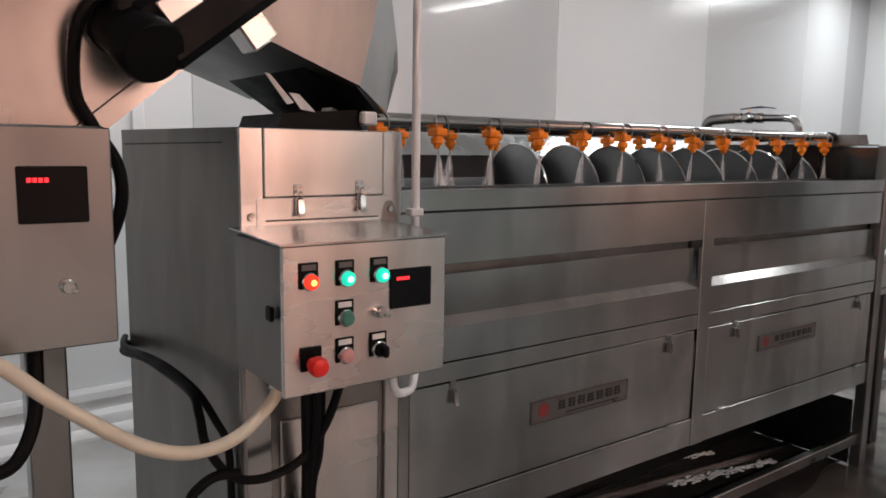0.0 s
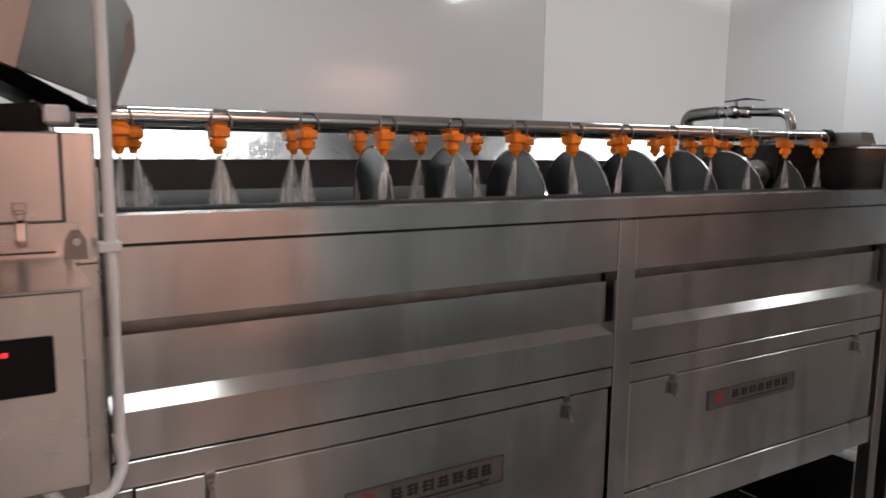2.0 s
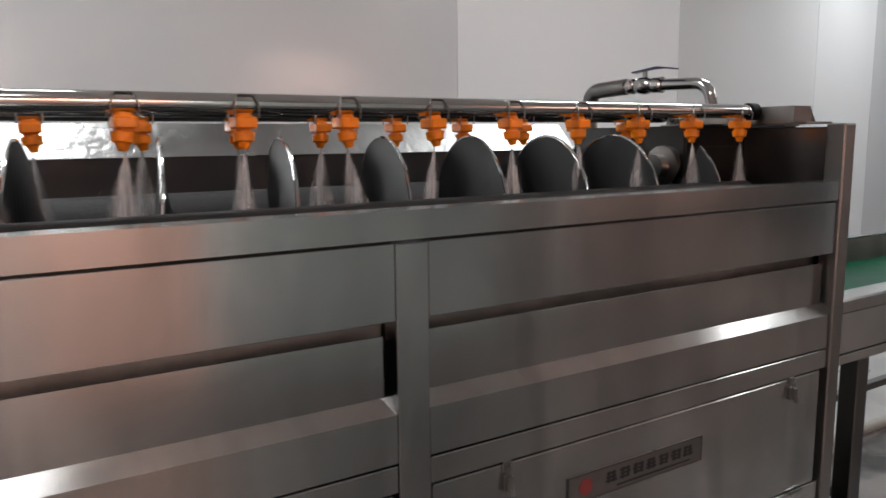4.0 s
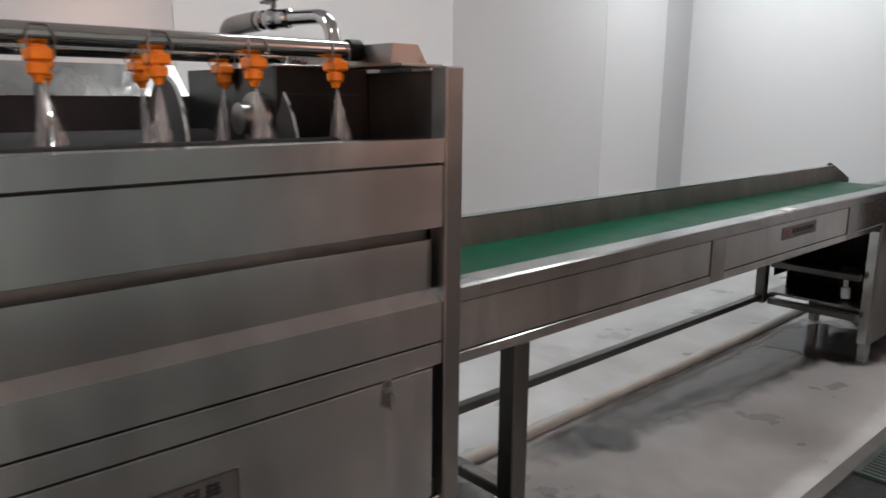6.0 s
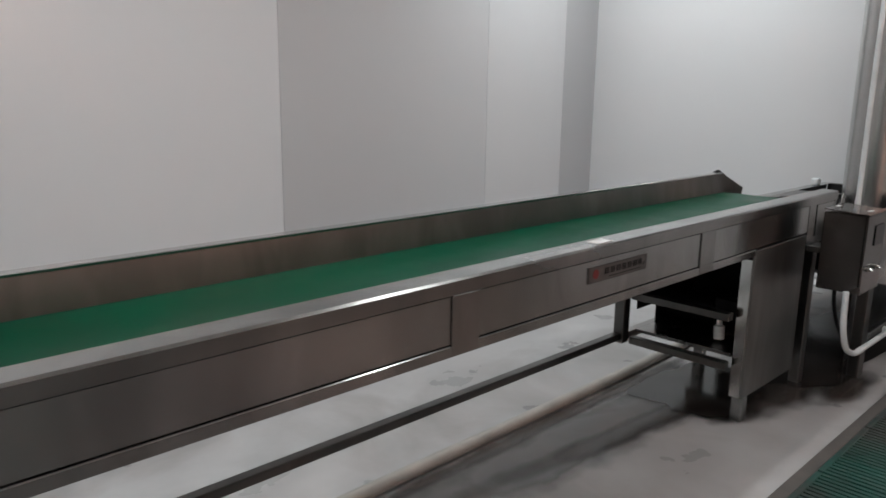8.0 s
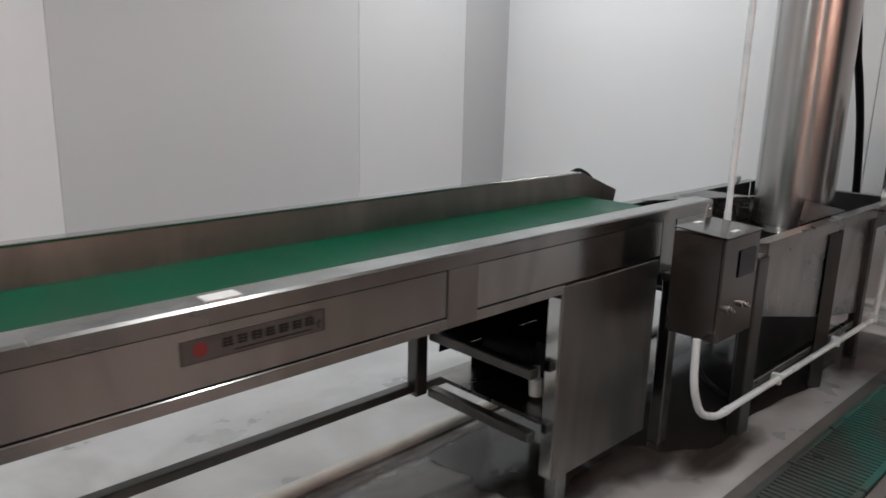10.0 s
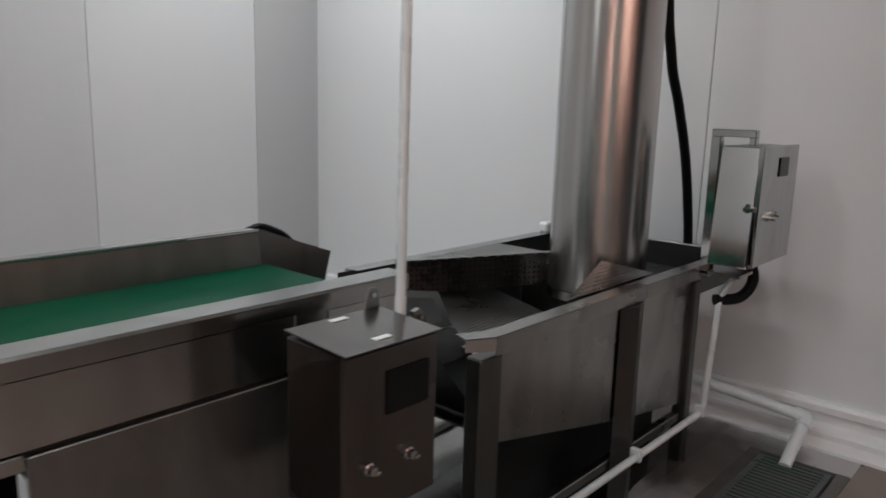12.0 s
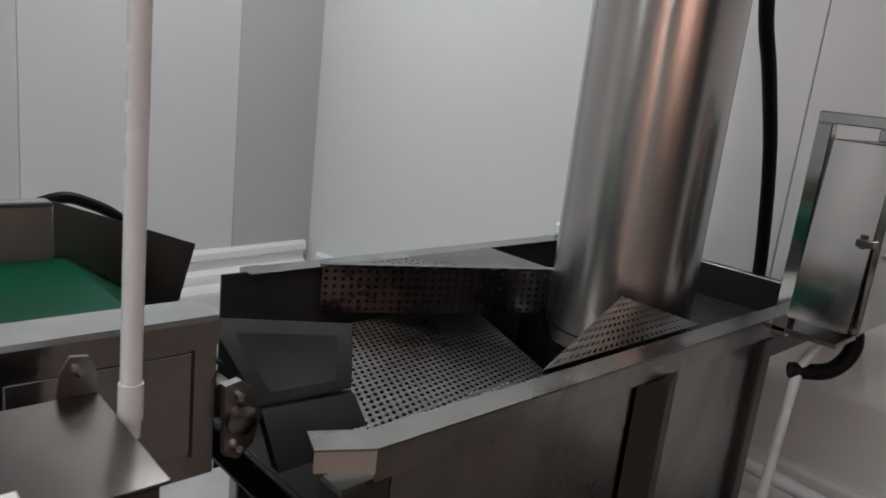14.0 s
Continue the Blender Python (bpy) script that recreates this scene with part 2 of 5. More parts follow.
def misty(m):
    """Breaks a sheet of water into thin, uneven streaks."""
    nt = m.node_tree
    co = nt.nodes.new("ShaderNodeTexCoord")
    mp = nt.nodes.new("ShaderNodeMapping")
    mp.inputs["Scale"].default_value = (110, 110, 9)
    ns = nt.nodes.new("ShaderNodeTexNoise")
    ns.inputs["Scale"].default_value, ns.inputs["Detail"].default_value = 1.0, 4.0
    mr = nt.nodes.new("ShaderNodeMapRange")
    mr.inputs["From Min"].default_value, mr.inputs["From Max"].default_value = 0.35, 0.75
    mr.inputs["To Min"].default_value, mr.inputs["To Max"].default_value = 0.05, 0.50
    nt.links.new(co.outputs["Object"], mp.inputs["Vector"])
    nt.links.new(mp.outputs["Vector"], ns.inputs["Vector"])
    nt.links.new(ns.outputs["Fac"], mr.inputs["Value"])
    nt.links.new(mr.outputs["Result"], nt.nodes["Principled BSDF"].inputs["Alpha"])


misty(MIST)


# ---- mesh helpers ----
def box(bm, x0, y0, z0, x1, y1, z1, bevel=0.0, m=None):
    g = bmesh.ops.create_cube(bm, size=1)
    vs = g["verts"]
    for v in vs:
        v.co = Vector((x0 + (v.co.x + 0.5) * (x1 - x0), y0 + (v.co.y + 0.5) * (y1 - y0), z0 + (v.co.z + 0.5) * (z1 - z0)))
    if bevel:
        es = list({e for v in vs for e in v.link_edges})
        r = bmesh.ops.bevel(bm, geom=es, offset=bevel, segments=1, affect="EDGES", profile=0.5)
        vs = list({v for f in r["faces"] for v in f.verts} | {v for v in vs if v.is_valid})
    if m:
        bmesh.ops.transform(bm, matrix=m, verts=[v for v in vs if v.is_valid])
    return bm


def bx(*a, **k):
    return box(bmesh.new(), *a, **k)


def cyl(bm, p0, p1, r0, r1=None, seg=20, cap=True):
    p0, p1 = Vector(p0), Vector(p1)
    d = p1 - p0
    q = d.to_track_quat("Z", "Y").to_matrix().to_4x4()
    bmesh.ops.create_cone(bm, cap_ends=cap, segments=seg, radius1=r0, radius2=r0 if r1 is None else r1, depth=d.length,
                          matrix=Matrix.Translation((p0 + p1) / 2) @ q)
    return bm


def cy(*a, **k):
    return cyl(bmesh.new(), *a, **k)


def lathe(bm, p, axis, prof, seg=20):
    """prof: (distance along the axis, radius)."""
    q = Vector(axis).to_track_quat("Z", "Y").to_matrix()
    rings = []
    for h, r in prof:
        rings.append([bm.verts.new(Vector(p) + q @ Vector((r * math.cos(2 * math.pi * i / seg), r * math.sin(2 * math.pi * i / seg), h)))
                      for i in range(seg)])
    for a, b in zip(rings, rings[1:]):
        for i in range(seg):
            bm.faces.new((a[i], a[(i + 1) % seg], b[(i + 1) % seg], b[i]))
    bm.faces.new(rings[0][::-1])
    bm.faces.new(rings[-1])
    return bm


def spline(pts, n=8):
    pts = [Vector(p) for p in pts]
    ext = [2 * pts[0] - pts[1]] + pts + [2 * pts[-1] - pts[-2]]
    out = []
    for a, b, c, d in zip(ext, ext[1:], ext[2:], ext[3:]):
        for i in range(n):
            t = i / n
            out.append(0.5 * ((2 * b) + (c - a) * t + (2 * a - 5 * b + 4 * c - d) * t * t + (3 * b - a - 3 * c + d) * t ** 3))
    out.append(pts[-1])
    return out


def rounded(pts, r=0.03, n=5):
    """A bent pipe's axis: straight runs with rounded corners."""
    pts = [Vector(p) for p in pts]
    out = [pts[0]]
    for a, b, c in zip(pts, pts[1:], pts[2:]):
        u, w = (a - b), (c - b)
        k = min(r, u.length * 0.45, w.length * 0.45)
        s, e = b + u.normalized() * k, b + w.normalized() * k
        for i in range(n + 1):
            t = i / n
            out.append((1 - t) ** 2 * s + 2 * t * (1 - t) * b + t * t * e)
    out.append(pts[-1])
    return out


def sweep(bm, path, r, seg=12):
    path = [Vector(p) for p in path]
    rings, up = [], None
    for i, p in enumerate(path):
        d = (path[min(i + 1, len(path) - 1)] - path[max(i - 1, 0)]).normalized()
        if up is None:
            up = d.orthogonal().normalized()
        up = (up - d * up.dot(d)).normalized()
        side = d.cross(up)
        rings.append([bm.verts.new(p + r * (math.cos(2 * math.pi * k / seg) * up + math.sin(2 * math.pi * k / seg) * side)) for k in range(seg)])
    for a, b in zip(rings, rings[1:]):
        for k in range(seg):
            bm.faces.new((a[k], a[(k + 1) % seg], b[(k + 1) % seg], b[k]))
    bm.faces.new(rings[0][::-1])
    bm.faces.new(rings[-1])
    return bm


def sw(path, r, seg=12):
    return sweep(bmesh.new(), path, r, seg)


def slab(bm, pts, offset):
    """A flat polygon given thickness along offset."""
    a = [bm.verts.new(p) for p in pts]
    b = [bm.verts.new(Vector(p) + Vector(offset)) for p in pts]
    bm.faces.new(a)
    bm.faces.new(b[::-1])
    for i in range(len(a)):
        j = (i + 1) % len(a)
        bm.faces.new((a[i], b[i], b[j], a[j]))
    bmesh.ops.recalc_face_normals(bm, faces=bm.faces[:])
    return bm


def sl(pts, offset):
    return slab(bmesh.new(), pts, offset)


def prism_x(prof, x0, x1):
    """A (y, z) outline drawn out along x."""
    return sl([(x0, y, z) for y, z in prof], (x1 - x0, 0, 0))


def perforated(bm, o, u, v, pitch, thick, hole=0.32, corner=False):
    """A sheet from corner o along u and v with rows of real diamond holes; corner: only the half next to o."""
    o, u, v = Vector(o), Vector(u), Vector(v)
    n = u.cross(v).normalized() * thick
    a, b = max(1, round(u.length / pitch)), max(1, round(v.length / pitch))
    for lift in (Vector(), n):
        grid = [[bm.verts.new(o + lift + u * (i / a) + v * (j / b)) for j in range(b + 1)] for i in range(a + 1)]
        for i in range(a):
            for j in range(b):
                if corner and (i + 0.5) / a + (j + 0.5) / b > 1.0:
                    continue
                c = o + lift + u * ((i + 0.5) / a) + v * ((j + 0.5) / b)
                k = [bm.verts.new(c + u * (hole * s / a) + v * (hole * t / b)) for s, t in ((-1, 0), (0, -1), (1, 0), (0, 1))]
                q = [grid[i][j], grid[i + 1][j], grid[i + 1][j + 1], grid[i][j + 1]]
                bm.faces.new((q[0], k[1], k[0]))
                bm.faces.new((q[0], q[1], k[1]))
                bm.faces.new((q[1], k[2], k[1]))
                bm.faces.new((q[1], q[2], k[2]))
                bm.faces.new((q[2], k[3], k[2]))
                bm.faces.new((q[2], q[3], k[3]))
                bm.faces.new((q[3], k[0], k[3]))
                bm.faces.new((q[3], q[0], k[0]))
    return bm


def perforated_triangle(bm, a, b, c, pitch, thick, hole=0.34):
    """A three-cornered sheet with a diamond hole in each of its small cells."""
    a, b, c = Vector(a), Vector(b), Vector(c)
    rows = max(2, round((c - a).cross(b - a).length / (b - a).length / pitch))
    n = (b - a).cross(c - a).normalized() * thick
    for lift in (Vector(), n):
        for j in range(rows):
            lo, hi = j / rows, (j + 1) / rows
            p0, p1 = a.lerp(c, lo) + lift, b.lerp(c, lo) + lift
            q0, q1 = a.lerp(c, hi) + lift, b.lerp(c, hi) + lift
            k = max(1, round((p1 - p0).length / pitch))
            for i in range(k):
                quad = [bm.verts.new(v) for v in (p0.lerp(p1, i / k), p0.lerp(p1, (i + 1) / k), q0.lerp(q1, (i + 1) / k), q0.lerp(q1, i / k))]
                m = sum((v.co for v in quad), Vector()) / 4
                mids = [(quad[e].co + quad[(e + 1) % 4].co) / 2 for e in range(4)]
                ring = [bm.verts.new(m + (w - m) * hole * 2) for w in mids]
                for e in range(4):
                    bm.faces.new((quad[e], quad[(e + 1) % 4], ring[e]))
                    bm.faces.new((quad[(e + 1) % 4], ring[(e + 1) % 4], ring[e]))
    return bm


def mesh_ob(name, bm, mat, smooth=None):
    me = bpy.data.meshes.new(name)
    bmesh.ops.recalc_face_normals(bm, faces=bm.faces[:])
    bm.to_mesh(me)
    bm.free()
    me.materials.append(mat)
    if smooth:
        me.shade_smooth()
        me.set_sharp_from_angle(angle=radians(smooth))
    return new(name, me)


def part(name, bm, mat, parent, label="", smooth=35):
    ob = mesh_ob(name, bm, mat, smooth)
    ob.parent = parent
    if parent.type == "EMPTY":
        ob.matrix_parent_inverse = Matrix.Translation(-parent.location)
    return tagged(ob, label) if label else ob


def thing(name, base, label, category, group=""):
    e = new(name)
    e.location = base
    e.empty_display_size = 0.1
    return tagged(e, label, category, group)


def single(name, bm, mat, label, category, group="", kind="", smooth=35):
    return tagged(mesh_ob(name, bm, mat, smooth), label, category, group, kind)


def structure(name, bm, mat, label, category, smooth=None):
    return tagged(mesh_ob(name, bm, mat, smooth), label, category, "", "structure")


# ---- the room ----
XL, XR, YB = -2.6, 8.28, -3.0


def wall_y(x):
    return 2.20 + 0.066 * (x - 3.5)


# first two walkway strips: hardly in view, toned for what the steel mirrors
structure("floor_3", bx(XL - 0.2, YB - 0.2, -0.12, 1.75, -0.5151, 0.0), FLOOR_WARM, "cement walkway, warm tone made up for steel reflections", "floor")
structure("floor_4", bx(1.75, YB - 0.2, -0.12, 4.9, -0.5151, 0.0), FLOOR_MID, "cement walkway, dark tone made up for steel reflections", "floor")
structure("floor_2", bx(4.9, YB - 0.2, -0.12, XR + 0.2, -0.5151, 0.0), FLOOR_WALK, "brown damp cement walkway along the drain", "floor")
structure("floor", bx(XL - 0.2, -0.515, -0.12, XR + 0.2, 3.0, 0.0), FLOOR, "grey cement factory floor with damp stains", "floor")
structure("ceiling", bx(XL - 0.2, YB - 0.2, CEIL, XR + 0.2, 3.0, CEIL + 0.1), CEILING, "white clean-room ceiling panels", "ceiling")
ANG = math.degrees(math.atan(0.066))
north = structure("wall_north", bx(XL - 0.2, 0.045, 0, XR + 0.1, 0.14, CEIL, m=pose(0, wall_y(0), 0, 0, 0, ANG)), SEAM,
                  "white glossy sandwich panel clean-room wall", "wall")
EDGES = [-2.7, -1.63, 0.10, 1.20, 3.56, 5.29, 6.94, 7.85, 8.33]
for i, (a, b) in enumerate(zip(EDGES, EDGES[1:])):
    # panel tones follow how light falls on each, painted into the base colour
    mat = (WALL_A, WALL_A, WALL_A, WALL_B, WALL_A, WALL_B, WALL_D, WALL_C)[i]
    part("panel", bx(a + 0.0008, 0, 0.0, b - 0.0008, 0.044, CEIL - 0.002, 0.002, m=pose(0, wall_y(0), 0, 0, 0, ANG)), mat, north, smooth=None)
east = structure("wall_east", bx(XR + 0.045, YB, 0, XR + 0.14, 2.9, CEIL), SEAM, "white glossy sandwich panel clean-room wall", "wall")
for a, b in ((-3.0, -1.6), (-1.6, 0.17), (0.17, 2.55)):
    part("panel", bx(XR, a + 0.0015, 0.0, XR + 0.044, b - 0.0015, CEIL - 0.002, 0.002), WALL_A, east, smooth=None)
structure("wall_west", bx(XL - 0.14, YB, 0, XL, 2.6, CEIL), WALL_A, "plain white wall panels", "wall")
# the unseen south wall: made-up colour zones, salmon and greys, for the steel to mirror
structure("wall_south", bx(XL, YB - 0.12, 0.85, 1.7, YB, CEIL), WALL_WARM, "unseen wall zone, salmon for the steel to mirror", "wall")
structure("wall_south_2", bx(XL, YB - 0.12, 0, 1.7, YB, 0.85), WALL_PALE, "unseen wall foot, pale for the steel to mirror", "wall")
structure("wall_south_3", bx(1.7, YB - 0.12, 0, 2.45, YB, CEIL), WALL_WARM, "unseen wall zone, salmon for the steel to mirror", "wall")
structure("wall_south_4", bx(4.4, YB - 0.12, 1.22, 7.2, YB, CEIL), WALL_WARM, "unseen wall zone, salmon for the steel to mirror", "wall")
structure("wall_south_8", bx(2.45, YB - 0.12, 0, 4.4, YB, CEIL), WALL_GREY, "unseen wall zone, grey for the steel to mirror", "wall")
structure("wall_south_5", bx(4.4, YB - 0.12, 0, 5.1, YB, 1.22), WALL_MID, "unseen wall foot, mid grey for the steel to mirror", "wall")
structure("wall_south_6", bx(5.1, YB - 0.12, 0, 7.2, YB, 1.22), WALL_DIM, "unseen wall foot, dark for the steel to mirror", "wall")
structure("wall_south_7", bx(7.2, YB - 0.12, 0, XR, YB, CEIL), WALL_DIM, "unseen wall zone, dark grey for the steel to mirror", "wall")

# coved skirting
COVE_P = [(0, 0.165), (0.022, 0.165), (0.030, 0.152), (0.030, 0.128), (0.013, 0.120), (0.013, 0.088), (0.044, 0.074), (0.050, 0.060), (0.050, 0.040), (0.066, 0.026), (0.075, 0.012), (0.075, 0.0), (0, 0)]
bm = sl([(XR - d, YB, z) for d, z in COVE_P], (0, 5.4, 0))
structure("baseboard", bm, COVE, "white coved plastic skirting along the wall foot", "skirting", 20)
bm = sl([(XL, -d, z * 1.25) for d, z in COVE_P], (XR - XL - 0.02, 0, 0))
bmesh.ops.transform(bm, matrix=pose(0, wall_y(0) - 0.002, 0, 0, 0, ANG), verts=bm.verts[:])
structure("baseboard_2", bm, COVE, "white coved plastic skirting along the wall foot", "skirting", 20)

bm = bx(0.935, -0.022, 0.0, 0.985, -0.001, CEIL, 0.004, m=pose(0, wall_y(0), 0, 0, 0, ANG))
structure("trim_3", bm, COVE, "white upright cover strip on the wall", "trim")

# ceiling lamps
for lx, ly, watts, turn in LAMPS:
    half = 0.6 if watts > 8 else 0.3
    at = pose(lx, ly, 0, 0, 0, turn)
    lamp = thing("ceiling_light", (lx, ly, CEIL - 0.08), "white batten tube lamp on the ceiling", "lamp", "ceiling lamps")
    part("housing", bx(-half - 0.02, -0.07, CEIL - 0.045, half + 0.02, 0.07, CEIL, 0.006, m=at), COVE, lamp)
    part("diffuser", bx(-half, -0.06, CEIL - 0.078, half, 0.06, CEIL - 0.045, 0.012, m=at), TUBE, lamp)

# unseen fixtures for the added south wall lamps
for lx, _ in ADDED_WALL_LAMPS:
    lamp = thing("added_wall_light", (lx, YB, 2.25), "added unseen batten lamp that washes the south wall", "lamp", "wall lamps")
    for ax in (lx - 0.58, lx + 0.58):
        part("arm", bx(ax - 0.012, YB, 2.24, ax + 0.012, -2.72, 2.262, 0.004), COVE, lamp)
    part("housing", bx(lx - 0.62, -2.76, 2.225, lx + 0.62, -2.64, 2.26, 0.006), COVE, lamp)

# drain channel with green gratings
GX0, GX1, GY0, GY1 = 4.35, 8.02, -0.475, -0.235
structure("trim", bx(GX0 - 0.2, GY1, -0.02, GX1 + 0.04, GY1 + 0.045, 0.006, 0.002), KERB, "rough cement edge of the drain channel", "drain edge")
structure("trim_2", bx(GX0 - 0.2, GY0 - 0.04, -0.02, GX1 + 0.04, GY0, 0.006, 0.002), KERB, "rough cement edge of the drain channel", "drain edge")
structure("drain", bx(GX0 - 0.2, GY0 + 0.001, -0.02, GX1 + 0.04, GY1 - 0.001, 0.003), INK, "dark drain channel under the gratings", "drain")
L = 0.46
n = int((GX1 - GX0) / (L + 0.012))
for i in range(n):
    x0 = GX1 - (i + 1) * (L + 0.012)
    g = thing("drain_grating", (x0 + L / 2, (GY0 + GY1) / 2, 0.003), "green plastic slotted drain grating in the floor channel", "grating", "drain gratings")
    for y0, y1 in ((GY0 + 0.004, GY0 + 0.024), (GY1 - 0.024, GY1 - 0.004)):
        part("side_rail", bx(x0, y0, 0.004, x0 + L, y1, 0.016, 0.002), GRATE, g)
    for k in range(19):
        xx = x0 + k * (L - 0.016) / 18
        part("bar", bx(xx, GY0 + 0.024, 0.005, xx + 0.015, GY1 - 0.024, 0.015), GRATE, g, smooth=None)
# damp patches on the floor; below the machines they also hold painted shade
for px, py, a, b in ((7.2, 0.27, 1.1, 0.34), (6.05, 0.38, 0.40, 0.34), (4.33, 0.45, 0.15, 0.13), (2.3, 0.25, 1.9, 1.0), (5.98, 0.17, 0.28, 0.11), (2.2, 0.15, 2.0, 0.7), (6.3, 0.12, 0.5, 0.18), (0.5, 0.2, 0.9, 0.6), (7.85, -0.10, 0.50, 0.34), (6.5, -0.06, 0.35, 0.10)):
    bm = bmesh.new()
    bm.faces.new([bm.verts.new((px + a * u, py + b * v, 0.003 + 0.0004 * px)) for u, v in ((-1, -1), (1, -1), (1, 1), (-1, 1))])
    single("damp_shade_patch", bm, FLOOR_WET_SHADE, "dark damp patch on the cement, partly painted shade", "water stain", "", "stuff", None)


# shadow bands of the conveyor and floor pipe, painted onto the cement
for px, py, turn, a, b, mat in ((5.25, 0.44, -4.5, 1.5, 0.22, FLOOR_SHADOW), (5.55, 0.34, -7.0, 1.15, 0.075, FLOOR_WET_SHADE), (5.3, 0.585, 0.4, 1.5, 0.045, FLOOR_WET_SHADE)):
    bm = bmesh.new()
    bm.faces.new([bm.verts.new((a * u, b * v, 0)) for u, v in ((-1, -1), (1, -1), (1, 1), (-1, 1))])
    single("damp_shade_patch", bm, mat, "long painted shadow band on the cement under the conveyor", "water stain", "", "stuff", None).matrix_world = pose(px, py, 0.0062 + 0.0004 * (b < 0.1) + 0.0004 * (b < 0.05), 0, 0, turn)


# puddles under the machines; the near-black colour also holds the shade there
PUDDLE = material("wet_shaded_floor", (0.030, 0.026, 0.024), 0.14, 0, 0.3, 7, (1, 1, 1), 0.12, 30, 0.06)
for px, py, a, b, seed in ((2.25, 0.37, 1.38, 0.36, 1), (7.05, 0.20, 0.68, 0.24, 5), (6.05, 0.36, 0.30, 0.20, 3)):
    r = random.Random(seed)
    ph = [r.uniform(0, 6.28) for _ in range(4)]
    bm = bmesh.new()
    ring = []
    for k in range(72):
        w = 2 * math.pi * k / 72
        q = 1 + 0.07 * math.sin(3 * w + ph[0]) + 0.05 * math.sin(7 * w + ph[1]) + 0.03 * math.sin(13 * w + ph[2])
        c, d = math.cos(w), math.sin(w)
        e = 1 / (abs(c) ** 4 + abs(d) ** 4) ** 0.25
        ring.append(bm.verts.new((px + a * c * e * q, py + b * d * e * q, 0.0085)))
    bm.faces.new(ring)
    single("puddle", bm, PUDDLE, "wet puddle under the machine, its colour darkened by painted shade", "puddle", "", "stuff", None)


# foam drifting on the wet floor under the washer
r = random.Random(11)
bm = bmesh.new()
for k in range(420):
    u = r.random()
    if k % 3:
        px, py = 2.36 + 0.52 * u, 0.315 - 0.09 * u + r.gauss(0, 0.012)
    else:
        px, py = 2.45 + 0.30 * u, 0.52 - 0.12 * u + r.gauss(0, 0.010)
    w = r.uniform(0.002, 0.010)
    bmesh.ops.create_icosphere(bm, subdivisions=1, radius=1.0, matrix=Matrix.Translation((px, py, 0.009)) @ Matrix.Diagonal((w * 1.6, w * 0.7, w * 0.35, 1)))
single("foam", bm, COVE, "white foam streaks on the wet floor", "foam", "", "stuff", 60)


# ---- shared bits ----
def latch(name, x, y, z, parent, s=1.0):
    """A toggle latch: upper plate with two screws, wire loop, folded lever."""
    bm = bx(x - 0.011 * s, y - 0.003, z - 0.002 * s, x + 0.011 * s, y, z + 0.018 * s, 0.001)
    for sx in (-0.006, 0.006):
        cyl(bm, (x + sx * s, y - 0.003, z + 0.012 * s), (x + sx * s, y - 0.005, z + 0.012 * s), 0.0026 * s, seg=8)
    sweep(bm, rounded([(x - 0.006 * s, y - 0.008, z - 0.018 * s), (x - 0.007 * s, y - 0.007, z + 0.004 * s), (x + 0.007 * s, y - 0.007, z + 0.004 * s), (x + 0.006 * s, y - 0.008, z - 0.018 * s)], 0.004 * s, 3), 0.0013 * s, 6)
    box(bm, x - 0.009 * s, y - 0.005, z - 0.052 * s, x + 0.009 * s, y, z - 0.014 * s, 0.001)
    slab(bm, [(x - 0.0065 * s, y - 0.005, z - 0.012 * s), (x - 0.0065 * s, y - 0.013, z - 0.016 * s), (x - 0.0065 * s, y - 0.015, z - 0.040 * s), (x - 0.0065 * s, y - 0.019, z - 0.056 * s),
              (x - 0.0065 * s, y - 0.015, z - 0.057 * s), (x - 0.0065 * s, y - 0.008, z - 0.046 * s)], (0.013 * s, 0, 0))
    part(name, bm, STEEL_WORN_DIM if name == "latch" else STEEL_BRIGHT, parent, "steel toggle latch")


def bolt(x, y, z, parent, r=0.006):
    part("bolt", cy((x, y, z), (x, y - 0.006, z), r, r * 0.85, 8), STEEL_BRIGHT, parent)


def nameplate(x0, x1, y, z0, z1, parent):
    p = part("nameplate", bx(x0, y - 0.002, z0, x1, y, z1), PLATE_GREY, parent, "dark grey maker's plate")
    w, h = x1 - x0, z1 - z0
    part("emblem", cy((x0 + 0.12 * w, y - 0.002, z0 + 0.52 * h), (x0 + 0.12 * w, y - 0.0032, z0 + 0.52 * h), 0.30 * h, seg=24), EMBLEM, p, "faded red round emblem")
    bm = bmesh.new()
    for b0, b1, c0, c1 in ((0.0, 1.0, 0.0, 0.05), (0.0, 1.0, 0.95, 1.0), (0.0, 0.008, 0.05, 0.95), (0.992, 1.0, 0.05, 0.95)):
        box(bm, x0 + b0 * w, y - 0.0026, z0 + c0 * h, x0 + b1 * w, y - 0.002, z0 + c1 * h)
    part("border", bm, RAIL_DARK, p, "dark printed border", smooth=None)
    text_line("lettering", x0 + 0.26 * w, y - 0.0026, z0 + 0.38 * h, 0.68 * w, 0.40 * h, p)
    part("text_line", bx(x0 + 0.34 * w, y - 0.003, z0 + 0.16 * h, x0 + 0.90 * w, y - 0.002, z0 + 0.22 * h), INK, p)


